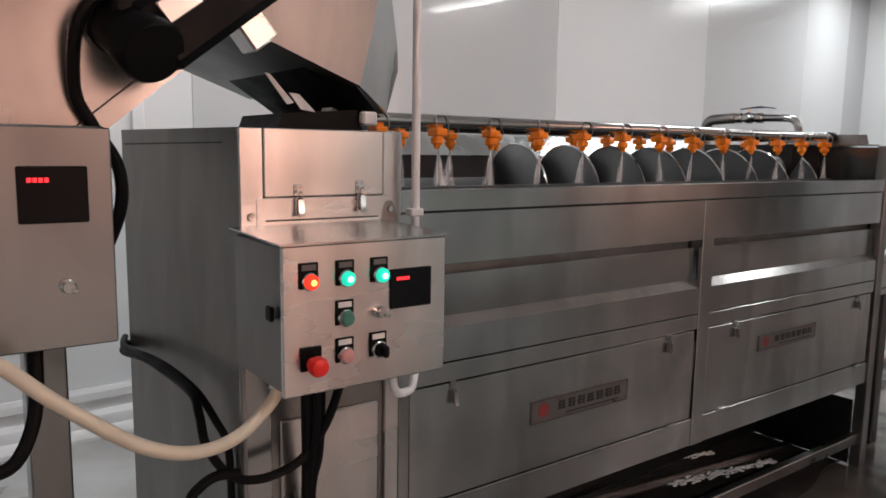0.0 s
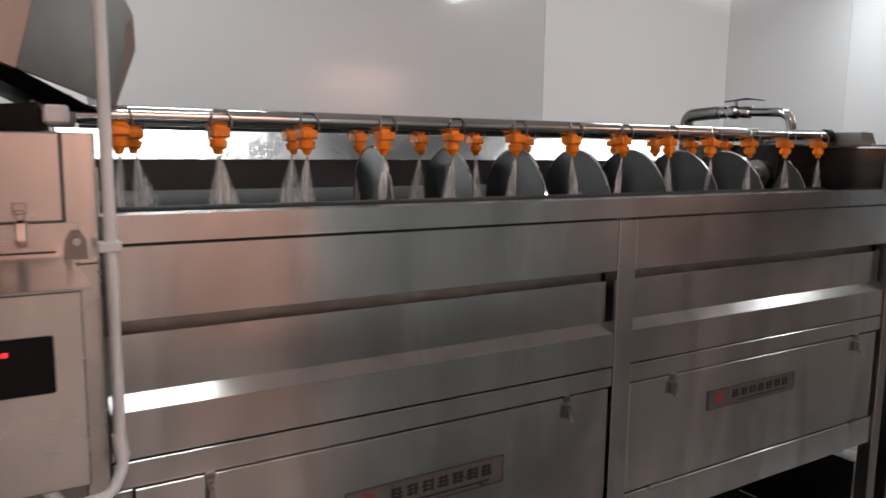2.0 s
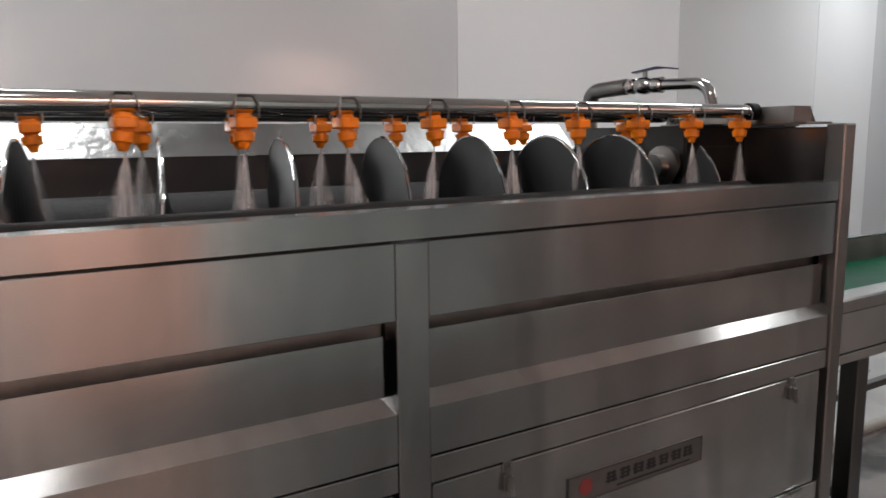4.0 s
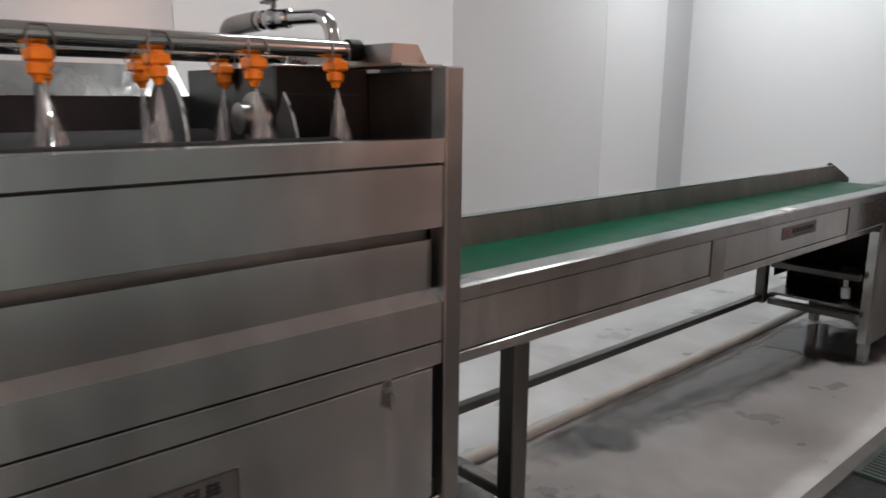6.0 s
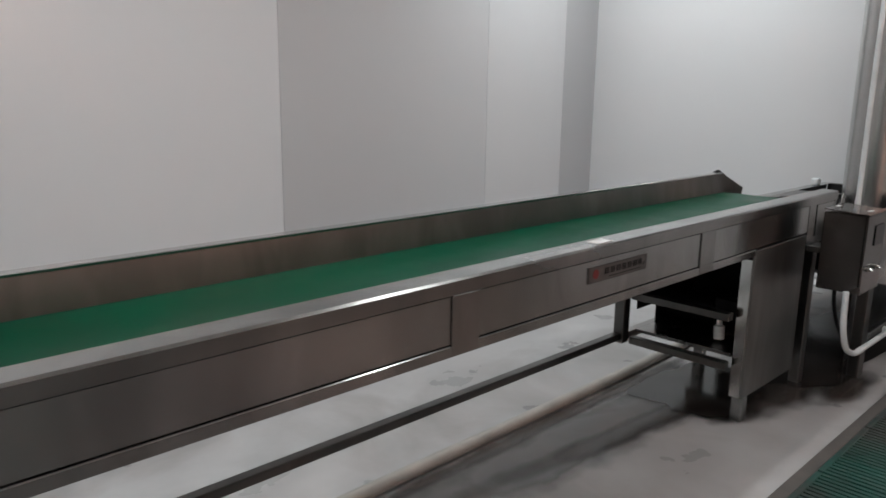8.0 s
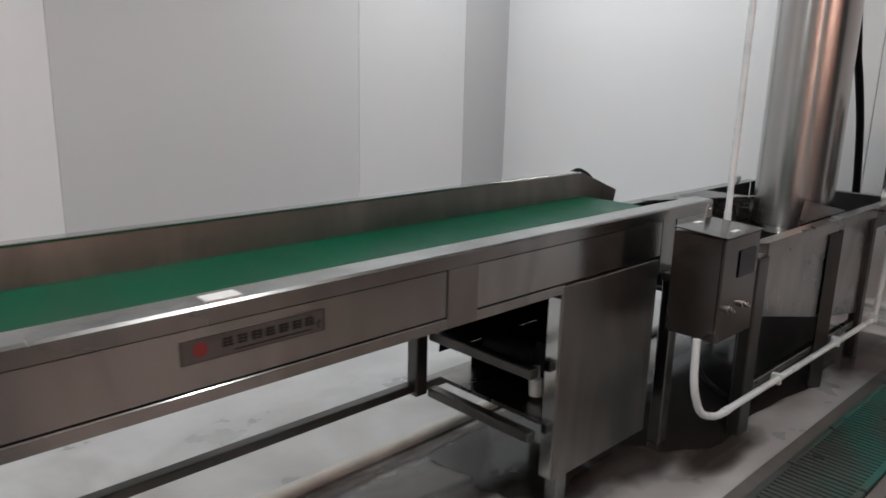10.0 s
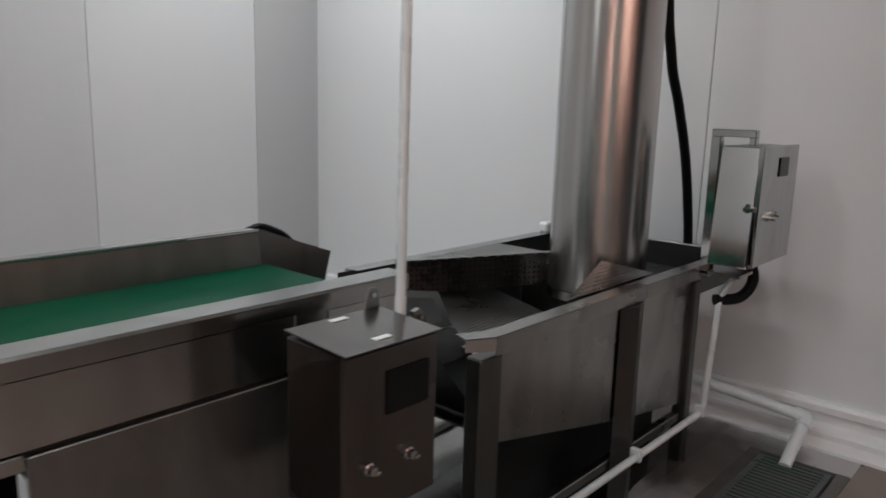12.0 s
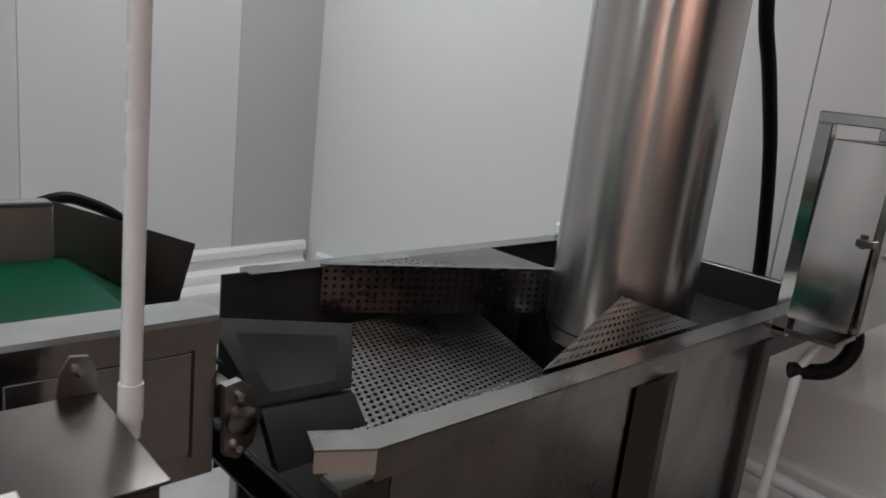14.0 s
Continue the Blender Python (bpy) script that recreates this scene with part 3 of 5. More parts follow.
def text_line(name, x, y, z, w, h, parent):
    """Seven characters of lettering as plain bars."""
    bm = bmesh.new()
    for i in range(7):
        a = x + i * w / 7
        c = w / 7 * 0.82
        for k in range(3):
            zz = z + h * (0.06 + 0.34 * k)
            box(bm, a + c * 0.04 * ((i + k) % 3), y - 0.001, zz, a + c * (0.94 - 0.06 * ((i * 2 + k) % 3)), y, zz + h * 0.20)
        for q in (0.12 + 0.06 * (i % 2), 0.58 + 0.07 * (i % 3)):
            box(bm, a + c * q, y - 0.0012, z, a + c * (q + 0.19), y, z + h)
    part(name, bm, INK, parent, smooth=None)


# ---- brush washer ----
W0, W1 = 0.965, 3.152
washer = thing("brush_washer", (2.06, 0.4, 0), "long stainless steel brush washing machine with orange spray nozzles", "washing machine")
DEEP = 0.82
part("rim", prism_x([(0.0, 1.131), (0.0, 1.089), (0.006, 1.089), (0.006, 1.124), (0.05, 1.124), (0.05, 1.131)], W0, W1 - 0.04), STEEL, washer)
for name, a, b in (("front_panel", W0, 2.0), ("front_panel", 2.056, W1 - 0.042)):
    part(name, bx(a, 0.002, 0.971, b, 0.012, 1.0845, 0.001), STEEL, washer)
    part("dark_gap", bx(a, 0.013, 1.06, b, 0.016, 1.12), INK, washer, smooth=None)
    part("dark_gap", bx(a, 0.031, 0.66, b, 0.034, 0.80), INK, washer, smooth=None)
    part("dark_gap", bx(a, 0.021, 0.41, b, 0.024, 0.46), INK, washer, smooth=None)
    part("recess_back", bx(a, 0.050, 0.93, b, 0.054, 0.985), STEEL_SHADED, washer)
    part("recess_panel", prism_x([(0.022, 0.946), (0.026, 0.946), (0.026, 0.84), (0.022, 0.854)], a, b - 0.012), STEEL, washer)
    part("ledge", prism_x([(0.022, 0.853), (0.003, 0.830), (0.002, 0.755), (0.010, 0.755), (0.010, 0.826), (0.028, 0.85)], a, b), STEEL, washer)
    part("middle_rail", bx(a, 0.002, 0.708, b, 0.03, 0.7505, 0.0015), STEEL, washer)
    d = part("door", bx(a + (0.03 if a < 1 else 0.004), 0.004, 0.438, b - (0.008 if a < 1 else 0.022), 0.014, 0.7035, 0.002), STEEL, washer)
    latch("latch", a + 0.145, 0.004, 0.695, d, 0.72)
    latch("latch", b - 0.13, 0.004, 0.695, d, 0.72)
    for hx in (a + 0.10, b - 0.10):
        part("hinge", cy((hx - 0.02, -0.001, 0.436), (hx + 0.02, -0.001, 0.436), 0.005, seg=8), STEEL_BRIGHT, d)
    cxp = 1.525 if a < 1 else 2.51
    nameplate(cxp - 0.177, cxp + 0.177, 0.004, 0.553 if a < 1 else 0.59, 0.612 if a < 1 else 0.642, d)
    part("bottom_rail", bx(a, 0.003, 0.35, b, 0.02, 0.4345, 0.002), STEEL, washer)
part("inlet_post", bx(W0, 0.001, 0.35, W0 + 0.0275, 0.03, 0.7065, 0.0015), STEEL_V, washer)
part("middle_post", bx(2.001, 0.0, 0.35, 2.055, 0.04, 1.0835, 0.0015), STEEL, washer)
part("end_post", bx(W1 - 0.042, -0.004, 0.0, W1, 0.04, 1.257, 0.003), STEEL_SHADED, washer)
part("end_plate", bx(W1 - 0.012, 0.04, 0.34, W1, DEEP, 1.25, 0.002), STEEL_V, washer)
part("end_block", sl([(3.055, 0.085, 1.262), (3.058, 0.085, 1.297), (3.118, 0.085, 1.297), (3.141, 0.085, 1.262)], (0, 0.36, 0)), STEEL_WORN_DIM, washer)
part("end_shelf", bx(3.05, 0.05, 1.256, W1 - 0.002, 0.46, 1.2615, 0.001), STEEL_WORN_DIM, washer)
part("end_partition", bx(2.93, 0.27, 1.09, 3.139, 0.278, 1.256, 0.001), INSIDE, washer)
part("partition_side", bx(2.93, 0.279, 1.09, 2.938, DEEP - 0.16, 1.256, 0.001), INSIDE, washer)
part("partition_line", bx(2.95, 0.2688, 1.205, 3.12, 0.2698, 1.2078), INK, washer, smooth=None)
part("partition_lip", bx(2.925, 0.262, 1.2565, 3.139, 0.30, 1.261, 0.001), STEEL, washer)
part("bearing", lathe(bmesh.new(), (2.93, 0.33, 1.16), (-1, 0, 0), [(0, 0.05), (0.02, 0.05), (0.025, 0.03), (0.05, 0.03)], 16), STEEL_WORN_DIM, washer)
for lx in (2.02, 3.13):
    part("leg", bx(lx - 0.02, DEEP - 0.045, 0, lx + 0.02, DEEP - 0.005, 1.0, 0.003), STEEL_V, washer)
# added dark sheets that stand for the shade below the washer
part("shade_wall", bx(W0, 0.435, 0.012, W1 - 0.051, 0.445, 0.37), INSIDE, washer)
part("end_shade_wall", bx(W1 - 0.050, 0.041, 0.012, W1 - 0.044, 0.445, 0.27), INSIDE, washer)
part("stretcher", bx(W0, 0.01, 0.10, W1, 0.04, 0.14, 0.003), STEEL_WORN_DIM, washer)
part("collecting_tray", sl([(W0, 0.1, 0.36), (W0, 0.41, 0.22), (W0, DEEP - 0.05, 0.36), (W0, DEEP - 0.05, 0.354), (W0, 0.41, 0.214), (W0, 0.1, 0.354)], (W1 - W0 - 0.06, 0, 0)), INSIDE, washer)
part("gutter_lip", sl([(1.9, 0.405, 0.0), (3.10, 0.262, 0.0), (3.10, 0.286, 0.0), (1.9, 0.430, 0.0)], (0, 0, 0.022)), STEEL_WORN_DIM, washer, "wet steel gutter lip")
part("back_panel", bx(W0, DEEP - 0.012, 0.35, W1 - 0.014, DEEP, 1.20, 0.001), STEEL, washer)
part("back_rim", prism_x([(DEEP - 0.16, 1.200), (DEEP - 0.09, 1.268), (DEEP + 0.01, 1.272), (DEEP + 0.01, 1.2), (DEEP - 0.12, 1.19)], W0, 2.93), WET_STEEL, washer)
part("inner_wall", bx(W0, DEEP - 0.155, 1.0, 2.978, DEEP - 0.145, 1.203, 0.001), TROUGH, washer)
for k in range(7):
    a = math.radians(180 + 30 * k)
    yy, zz = 0.36 + 0.215 * math.cos(a), 1.10 + 0.24 * math.sin(a) + 0.02
    part("brush_roller", cy((W0 + 0.02, yy, zz - 0.05), (2.97, yy, zz - 0.05), 0.062, seg=20), BRUSH, washer, "black bristle brush roller")
# auger
bm = bmesh.new()
AX, AY, AZ, AR, PITCH = 1.417, 0.32, 1.047, 0.188, 0.197
rows = []
for k in range(int((2.922 - AX) / PITCH * 36)):
    a = 2 * math.pi * k / 36 + 1.9
    xx = AX + PITCH * k / 36
    rows.append([bm.verts.new((xx + dx, AY + r * math.sin(a), AZ + r * math.cos(a))) for dx, r in ((0, 0.03), (0, AR), (0.004, AR), (0.004, 0.03))])
for a, b in zip(rows, rows[1:]):
    for k in range(4):
        bm.faces.new((a[k], a[(k + 1) % 4], b[(k + 1) % 4], b[k]))
auger = part("auger_blade", bm, AUGER, washer, "spiral steel auger blade")
rim = [(AX + PITCH * k / 36 + 0.002, AY + AR * math.sin(2 * math.pi * k / 36 + 1.9), AZ + AR * math.cos(2 * math.pi * k / 36 + 1.9)) for k in range(int((2.922 - AX) / PITCH * 36))]
part("auger_rim", sw(rim, 0.0030, 6), STEEL_BRIGHT, auger, "bright thin blade edge")
part("auger_shaft", cy((W0 + 0.02, AY, AZ), (2.929, AY, AZ), 0.032, seg=20), STEEL_WORN_DIM, auger)
part("feed_plate", bx(W0, 0.05, 1.05, W0 + 0.006, DEEP - 0.15, 1.2), STEEL, washer)

# spray pipes with nozzles
PY, PZ, PR = 0.185, 1.283, 0.0155
sp = part("spray_pipe", cy((0.94, PY, PZ), (3.05, PY, PZ + 0.004), PR, seg=20), STEEL_BRIGHT, washer, "polished steel spray pipe")
part("pipe_cap", cy((3.03, PY, PZ + 0.004), (3.057, PY, PZ + 0.004), PR + 0.004, seg=16), RUBBER, sp)
sp2 = part("spray_pipe", cy((0.985, 0.45, PZ - 0.004), (3.05, 0.45, PZ), PR, seg=20), STEEL_BRIGHT, washer, "polished steel spray pipe")
part("union", cy((0.895, PY, PZ + 0.004), (0.955, PY, PZ + 0.004), 0.027, seg=20), PVC, sp, "white plastic pipe union")


def nozzle(x, y, z, parent, turn):
    b = part("nozzle", lathe(bmesh.new(), (x, y, z - 0.008), (0.12 * math.sin(turn), -0.10, -1),
                             [(-0.006, 0.013), (0.004, 0.0155), (0.014, 0.0155), (0.016, 0.012), (0.020, 0.012), (0.021, 0.0165), (0.034, 0.0150),
                              (0.036, 0.010), (0.046, 0.006)], 14), ORANGE, parent, "orange plastic clamp nozzle")
    part("clamp_eye", bx(x - 0.016, y - 0.021, z - 0.024, x + 0.016, y + 0.020, z - 0.006, 0.003), ORANGE, b)
    for k, dy in ((1, -0.021), (-1, 0.020)):
        wire = [(x - 0.018, y + dy * 0.9, z - 0.008), (x - 0.018, y + dy, z + 0.010), (x - 0.012, y + dy * 0.55, z + 0.025), (x + 0.012, y + dy * 0.55, z + 0.025), (x + 0.018, y + dy, z + 0.010), (x + 0.018, y + dy * 0.9, z - 0.008)]
        part("spring_clip", sw(rounded(wire, 0.003, 2), 0.0015, 6), STEEL_WORN_DIM, b, "thin wire spring clip")


rnd = random.Random(4)
for i in range(13):
    nozzle(1.022 + 0.1652 * i, PY, PZ - 0.011, sp, rnd.uniform(-1, 1))
for i in range(12):
    nozzle(1.087 + 0.1658 * i, 0.45, PZ - 0.014, sp2, rnd.uniform(-1, 1))

# water sprayed by the nozzles: thin fan-shaped sheets and fine drops
fans, drops = bmesh.new(), bmesh.new()
for i in range(13):
    for y0, x0, cnt in ((PY, 1.022 + 0.1652 * i, 160 + 12 * i), (0.45, 1.087 + 0.1658 * i, 70 + 8 * i)):
        lean, spread, reach = rnd.uniform(-0.12, 0.16), rnd.uniform(0.16, 0.26), rnd.uniform(0.13, 0.16)
        top = Vector((x0, y0 - 0.004, PZ - 0.060))
        for layer in range(4):
            half = spread * (0.45 + 0.2 * layer)
            row = []
            for k in range(9):
                w = (k / 8 - 0.5) * 2
                a = lean + half * w
                d = Vector((math.sin(a), 0.05 + 0.05 * (layer - 1.5) * (1 - w * w), -math.cos(a)))
                row.append((fans.verts.new(top + d * 0.006), fans.verts.new(top + d * reach * (0.75 + 0.08 * layer)), fans.verts.new(top + d * reach * (1.0 + 0.08 * layer - 0.25 * w * w))))
            for p, q in zip(row, row[1:]):
                fans.faces.new((p[0], q[0], q[1], p[1]))
                fans.faces.new((p[1], q[1], q[2], p[2]))
        for k in range(cnt):
            a = lean + rnd.gauss(0, spread * 0.6)
            s0 = rnd.uniform(0.0, 0.12)
            e0 = min(s0 + rnd.uniform(0.006, 0.022), 0.15)
            w = rnd.uniform(0.0002, 0.0006)
            d = Vector((math.sin(a), rnd.gauss(0.05, 0.05), -math.cos(a)))
            p, q2 = top + d * s0, top + d * e0
            mid = (p + q2) / 2
            vs = [drops.verts.new(v) for v in (p, mid + Vector((w, 0, 0)), q2, mid - Vector((w, 0, 0)), mid - Vector((0, w, 0)))]
            for f in ((0, 1, 4), (0, 4, 3), (2, 4, 1), (2, 3, 4)):
                drops.faces.new([vs[v] for v in f])
single("water_spray", fans, MIST, "fine misty fans of water falling from the nozzles", "water", "", "stuff", None)
single("water_drops", drops, WATER, "fine white drops falling from the nozzles", "water", "", "stuff", None)

# ball valve and feed pipe
valve = thing("water_valve", (3.09, 0.55, 1.28), "steel water pipe with a ball valve and blue lever", "valve")
part("pipe", sw(rounded([(3.08, 0.76, 1.22), (3.08, 0.76, 1.365), (3.09, 0.62, 1.372)], 0.04, 6), 0.023, 16), STEEL_WORN_DIM, valve, "grey wrapped pipe")
part("valve_body", lathe(bmesh.new(), (3.09, 0.62, 1.372), (0.06, -1, -0.02), [(0, 0.019), (0.012, 0.022), (0.025, 0.022), (0.03, 0.017), (0.05, 0.024), (0.07, 0.024), (0.09, 0.017), (0.095, 0.022), (0.12, 0.022), (0.125, 0.016)], 16), STEEL_BRIGHT, valve)
part("pipe", sw(rounded([(3.10, 0.50, 1.370), (3.112, 0.36, 1.366), (3.112, 0.34, 1.27)], 0.045, 6), 0.016, 16), STEEL_BRIGHT, valve)
part("stem", cy((3.095, 0.56, 1.39), (3.095, 0.56, 1.415), 0.007, seg=10), STEEL_BRIGHT, valve)
part("lever", sl([(3.083, 0.60, 1.407), (3.107, 0.60, 1.407), (3.09, 0.50, 1.414), (3.09, 0.44, 1.405), (3.07, 0.44, 1.405), (3.07, 0.50, 1.414)], (0, 0, 0.004)), BLUE, valve, "blue flat lever")

# geared motor behind the washer's end
motor = thing("electric_motor", (3.30, 0.36, 1.0), "grey finned electric motor with slotted fan cover", "motor")
MX, MZ = 3.231, 1.20
part("motor_body", cy((MX, 0.28, MZ), (MX, 0.46, MZ), 0.066, seg=24), STEEL_WORN_DIM, motor)
fan = part("fan_cover", lathe(bmesh.new(), (MX, 0.285, MZ), (0, -1, 0), [(0, 0.074), (0.05, 0.075), (0.066, 0.070), (0.076, 0.058)], 28), BLACK, motor)
for k in range(11):
    zz = MZ - 0.056 + 0.0112 * k
    hw = math.sqrt(max(0.0, 0.066 ** 2 - (zz - MZ) ** 2))
    part("slat", bx(MX - hw * 0.9, 0.202, zz - 0.0022, MX + hw * 0.9, 0.209, zz + 0.0022), RAIL_DARK, fan, smooth=None)
part("gearbox", bx(3.153, 0.40, 1.10, 3.27, 0.52, 1.25, 0.008), STEEL_WORN_DIM, motor)
part("mount", bx(3.1525, 0.25, 0.98, 3.25, 0.47, 0.995, 0.002), STEEL, motor)


# ---- feed hopper cabinet ----
H0, H1, HF, HB, HT = 0.625, 0.962, -0.010, 0.56, 1.25
hopper = thing("feed_hopper", (0.79, 0.27, 0), "stainless steel feed hopper cabinet at the washer's inlet", "hopper")
# shaded side and lit front: the light sits in the steel tones
part("left_side", sl([(H0, HF + 0.004, 0.0), (H0, HF + 0.004, HT), (H0 - 0.062, HB, HT), (H0 - 0.062, HB, 0.0)], (0.006, 0, 0)), STEEL_SHADED, hopper)
part("left_cap", sl([(H0 - 0.0075, HF + 0.06, HT - 0.028), (H0 - 0.0075, HF + 0.06, HT - 0.0255), (H0 - 0.0605, HB - 0.02, HT - 0.030), (H0 - 0.0605, HB - 0.02, HT - 0.034)], (-0.0012, 0, 0)), INK, hopper)
for fx0, fx1 in ((H0, 0.669), (0.9185, H1)):
    part("front_frame", bx(fx0, HF, 1.064, fx1, HF + 0.03, HT, 0.002), STEEL_LIT, hopper)
d = part("door", bx(0.6698, HF - 0.002, 1.127, 0.9165, HF + 0.008, HT, 0.002), STEEL_LIT, hopper)
latch("toggle_latch", 0.735, HF - 0.002, 1.135, d, 0.8)
latch("toggle_latch", 0.864, HF - 0.002, 1.140, d, 0.8)
part("lower_strip", bx(0.655, HF - 0.001, 1.066, 0.935, HF + 0.010, 1.125, 0.001), STEEL_LIT, hopper)
part("gap_line", bx(0.672, HF - 0.0025, 1.083, 0.905, HF - 0.001, 1.0855), INK, hopper, smooth=None)
bolt(0.645, HF, 1.092, hopper, 0.008)
part("lug", sl([(0.914, HF - 0.004, 1.072), (0.946, HF - 0.004, 1.072), (0.944, HF - 0.004, 1.100), (0.936, HF - 0.004, 1.114), (0.926, HF - 0.004, 1.114), (0.917, HF - 0.004, 1.100)], (0, 0.004, 0)), STEEL_WORN_DIM, hopper, "bolted hanging lug")
bolt(0.931, HF - 0.004, 1.098, hopper, 0.007)
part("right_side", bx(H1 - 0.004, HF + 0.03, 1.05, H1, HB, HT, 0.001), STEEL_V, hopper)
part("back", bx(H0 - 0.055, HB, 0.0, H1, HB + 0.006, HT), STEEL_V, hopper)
part("front_lower", bx(H0 + 0.002, 0.008, 0.0, H1 + 0.002, 0.014, 1.064), STEEL_WORN_DIM, hopper)
part("access_panel", bx(0.70, 0.000, 0.02, 0.915, 0.008, 0.70, 0.003), STEEL_LIT, hopper)
part("corner_post", bx(H0 - 0.002, -0.004, 0.0, H0 + 0.055, 0.008, 1.064, 0.002), STEEL_V, hopper)
part("side_post", bx(0.93, -0.003, 0.0, 0.962, 0.008, 1.064, 0.002), STEEL_LIT, hopper)
part("throat", bx(0.70, 0.10, HT - 0.05, 0.93, 0.42, HT + 0.002, 0.002), INSIDE, hopper)

# dark rubber apron on the hopper's top
apron = thing("rubber_apron", (0.85, 0.25, HT), "black rubber splash apron on the hopper top", "rubber guard")
part("skirt", sl([(0.728, 0.06, HT + 0.002), (0.912, 0.06, HT + 0.002), (0.898, 0.06, HT + 0.043), (0.739, 0.06, HT + 0.030)], (0, 0.006, 0)), RUBBER, apron)
part("skirt", sl([(0.728, 0.26, HT + 0.002), (0.912, 0.26, HT + 0.002), (0.898, 0.26, HT + 0.043), (0.739, 0.26, HT + 0.030)], (0, 0.006, 0)), RUBBER, apron)
part("skirt", sl([(0.728, 0.066, HT + 0.002), (0.728, 0.26, HT + 0.002), (0.739, 0.26, HT + 0.030), (0.739, 0.066, HT + 0.030)], (0.005, 0, 0)), RUBBER, apron)


# ---- control boxes ----
def display(x0, x1, y, z0, z1, parent, lit=True):
    p = part("display", bx(x0, y - 0.004, z0, x1, y, z1, 0.002), GLASS_BLACK, parent, "black digital speed display")
    w, h = x1 - x0, z1 - z0
    if lit:
        bm = bmesh.new()
        for k in range(4):
            box(bm, x0 + w * (0.14 + 0.08 * k), y - 0.0048, z0 + 0.72 * h, x0 + w * (0.20 + 0.08 * k), y - 0.004, z0 + 0.80 * h)
        part("digits", bm, DIGIT, p, "red lit digits", smooth=None)
    return p


def push(x, y, z, parent, mat, core=None, r=0.0140, proud=0.012, label=""):
    b = part("label_frame", bx(x - 0.0165, y - 0.003, z - 0.012, x + 0.0165, y, z + 0.029, 0.001), BLACK, parent)
    part("label_card", bx(x - 0.012, y - 0.0036, z + 0.017, x + 0.012, y - 0.003, z + 0.026), LABEL if core is None else PLATE_GREY, b, smooth=None)
    part("bezel", lathe(bmesh.new(), (x, y - 0.003, z), (0, -1, 0), [(0, r + 0.002), (0.006, r + 0.002), (0.008, r)], 20), STEEL_BRIGHT, b)
    c = part("cap", lathe(bmesh.new(), (x, y - 0.009, z), (0, -1, 0), [(0, r), (proud * 0.6, r * 0.97), (proud * 0.9, r * 0.8), (proud, r * 0.45)], 20), mat, b, label)
    if core:
        part("lit_core", lathe(bmesh.new(), (x, y - 0.009 - proud, z), (0, -1, 0), [(-0.002, r * 0.44), (0.0015, r * 0.38), (0.002, r * 0.15)], 16), core, c)


def cam_lock(x, y, z, parent):
    k = part("cam_lock", lathe(bmesh.new(), (x, y, z), (0, -1, 0), [(0, 0.011), (0.006, 0.011), (0.008, 0.008), (0.018, 0.008)], 14), STEEL_BRIGHT, parent, "chrome cam lock")
    part("key_bow", bx(x + 0.002, y - 0.022, z - 0.008, x + 0.012, y - 0.010, z - 0.002, 0.001), STEEL_BRIGHT, k)


B0, B1, BF, BB, BZ0, BZ1 = 0.608, 0.916, -0.225, -0.014, 0.830, 1.064
cbox = thing("control_box", (0.76, -0.12, BZ0), "stainless control box with lit push buttons and a red emergency stop", "control box")
# body in the shaded steel copy, door in the lit one
part("body", bx(B0 + 0.004, BF + 0.004, BZ0, B1 - 0.004, BB, BZ1, 0.003), STEEL_SHADED, cbox)
front = part("door", bx(B0, BF, BZ0 - 0.004, B1, BF + 0.010, BZ1 + 0.002, 0.002), STEEL_LIT, cbox)
part("lid", sl([(B0 - 0.006, BF - 0.006, BZ1 + 0.003), (B1 + 0.010, BF - 0.006, BZ1 + 0.003), (B1 + 0.006, BB + 0.002, BZ1 + 0.010), (B0 - 0.004, BB + 0.002, BZ1 + 0.010)], (0, 0, 0.003)), STEEL, cbox)
push(0.651, BF, 1.010, front, GLOW_RED, GLOW_RED_CORE, r=0.0122, label="lit red indicator lamp")
push(0.715, BF, 1.010, front, GLOW_GREEN, GLOW_GREEN_CORE, r=0.0122, label="lit green indicator lamp")
push(0.779, BF, 1.010, front, GLOW_GREEN, GLOW_GREEN_CORE, r=0.0122, label="lit green indicator lamp")
push(0.714, BF, 0.945, front, GREEN_BTN, r=0.0125, proud=0.009, label="green start button")
push(0.714, BF, 0.883, front, PALE_RED, r=0.0125, proud=0.009, label="pale red stop button")
push(0.777, BF, 0.884, front, BLACK, r=0.0125, proud=0.010, label="black selector switch")
part("selector_lever", bx(0.772, BF - 0.032, 0.874, 0.783, BF - 0.016, 0.894, 0.003, m=pose(0, 0, 0)), BLACK, front)
eb = part("emergency_stop", bx(0.636, BF - 0.004, 0.866, 0.672, BF, 0.905, 0.001), BLACK, front)
part("mushroom", lathe(bmesh.new(), (0.655, BF - 0.004, 0.878), (0, -1, 0), [(0, 0.010), (0.014, 0.010), (0.016, 0.0160), (0.024, 0.0165), (0.031, 0.0135), (0.034, 0.006)], 24), RED, eb, "red mushroom head")
cam_lock(0.778, BF, 0.948, front)
display(0.800, 0.884, BF, 0.948, 1.016, front)
part("hinge", bx(B0 - 0.008, BF + 0.03, 0.944, B0, BF + 0.05, 0.968, 0.002), BLACK, cbox)

BZ = 0.925
cbox1 = thing("control_box", (0.22, 0.05, 0), "stainless control box on a post with a red digit display", "control box")
part("body", bx(0.03, -0.096, BZ, 0.394, 0.10, 1.242, 0.003), STEEL, cbox1)
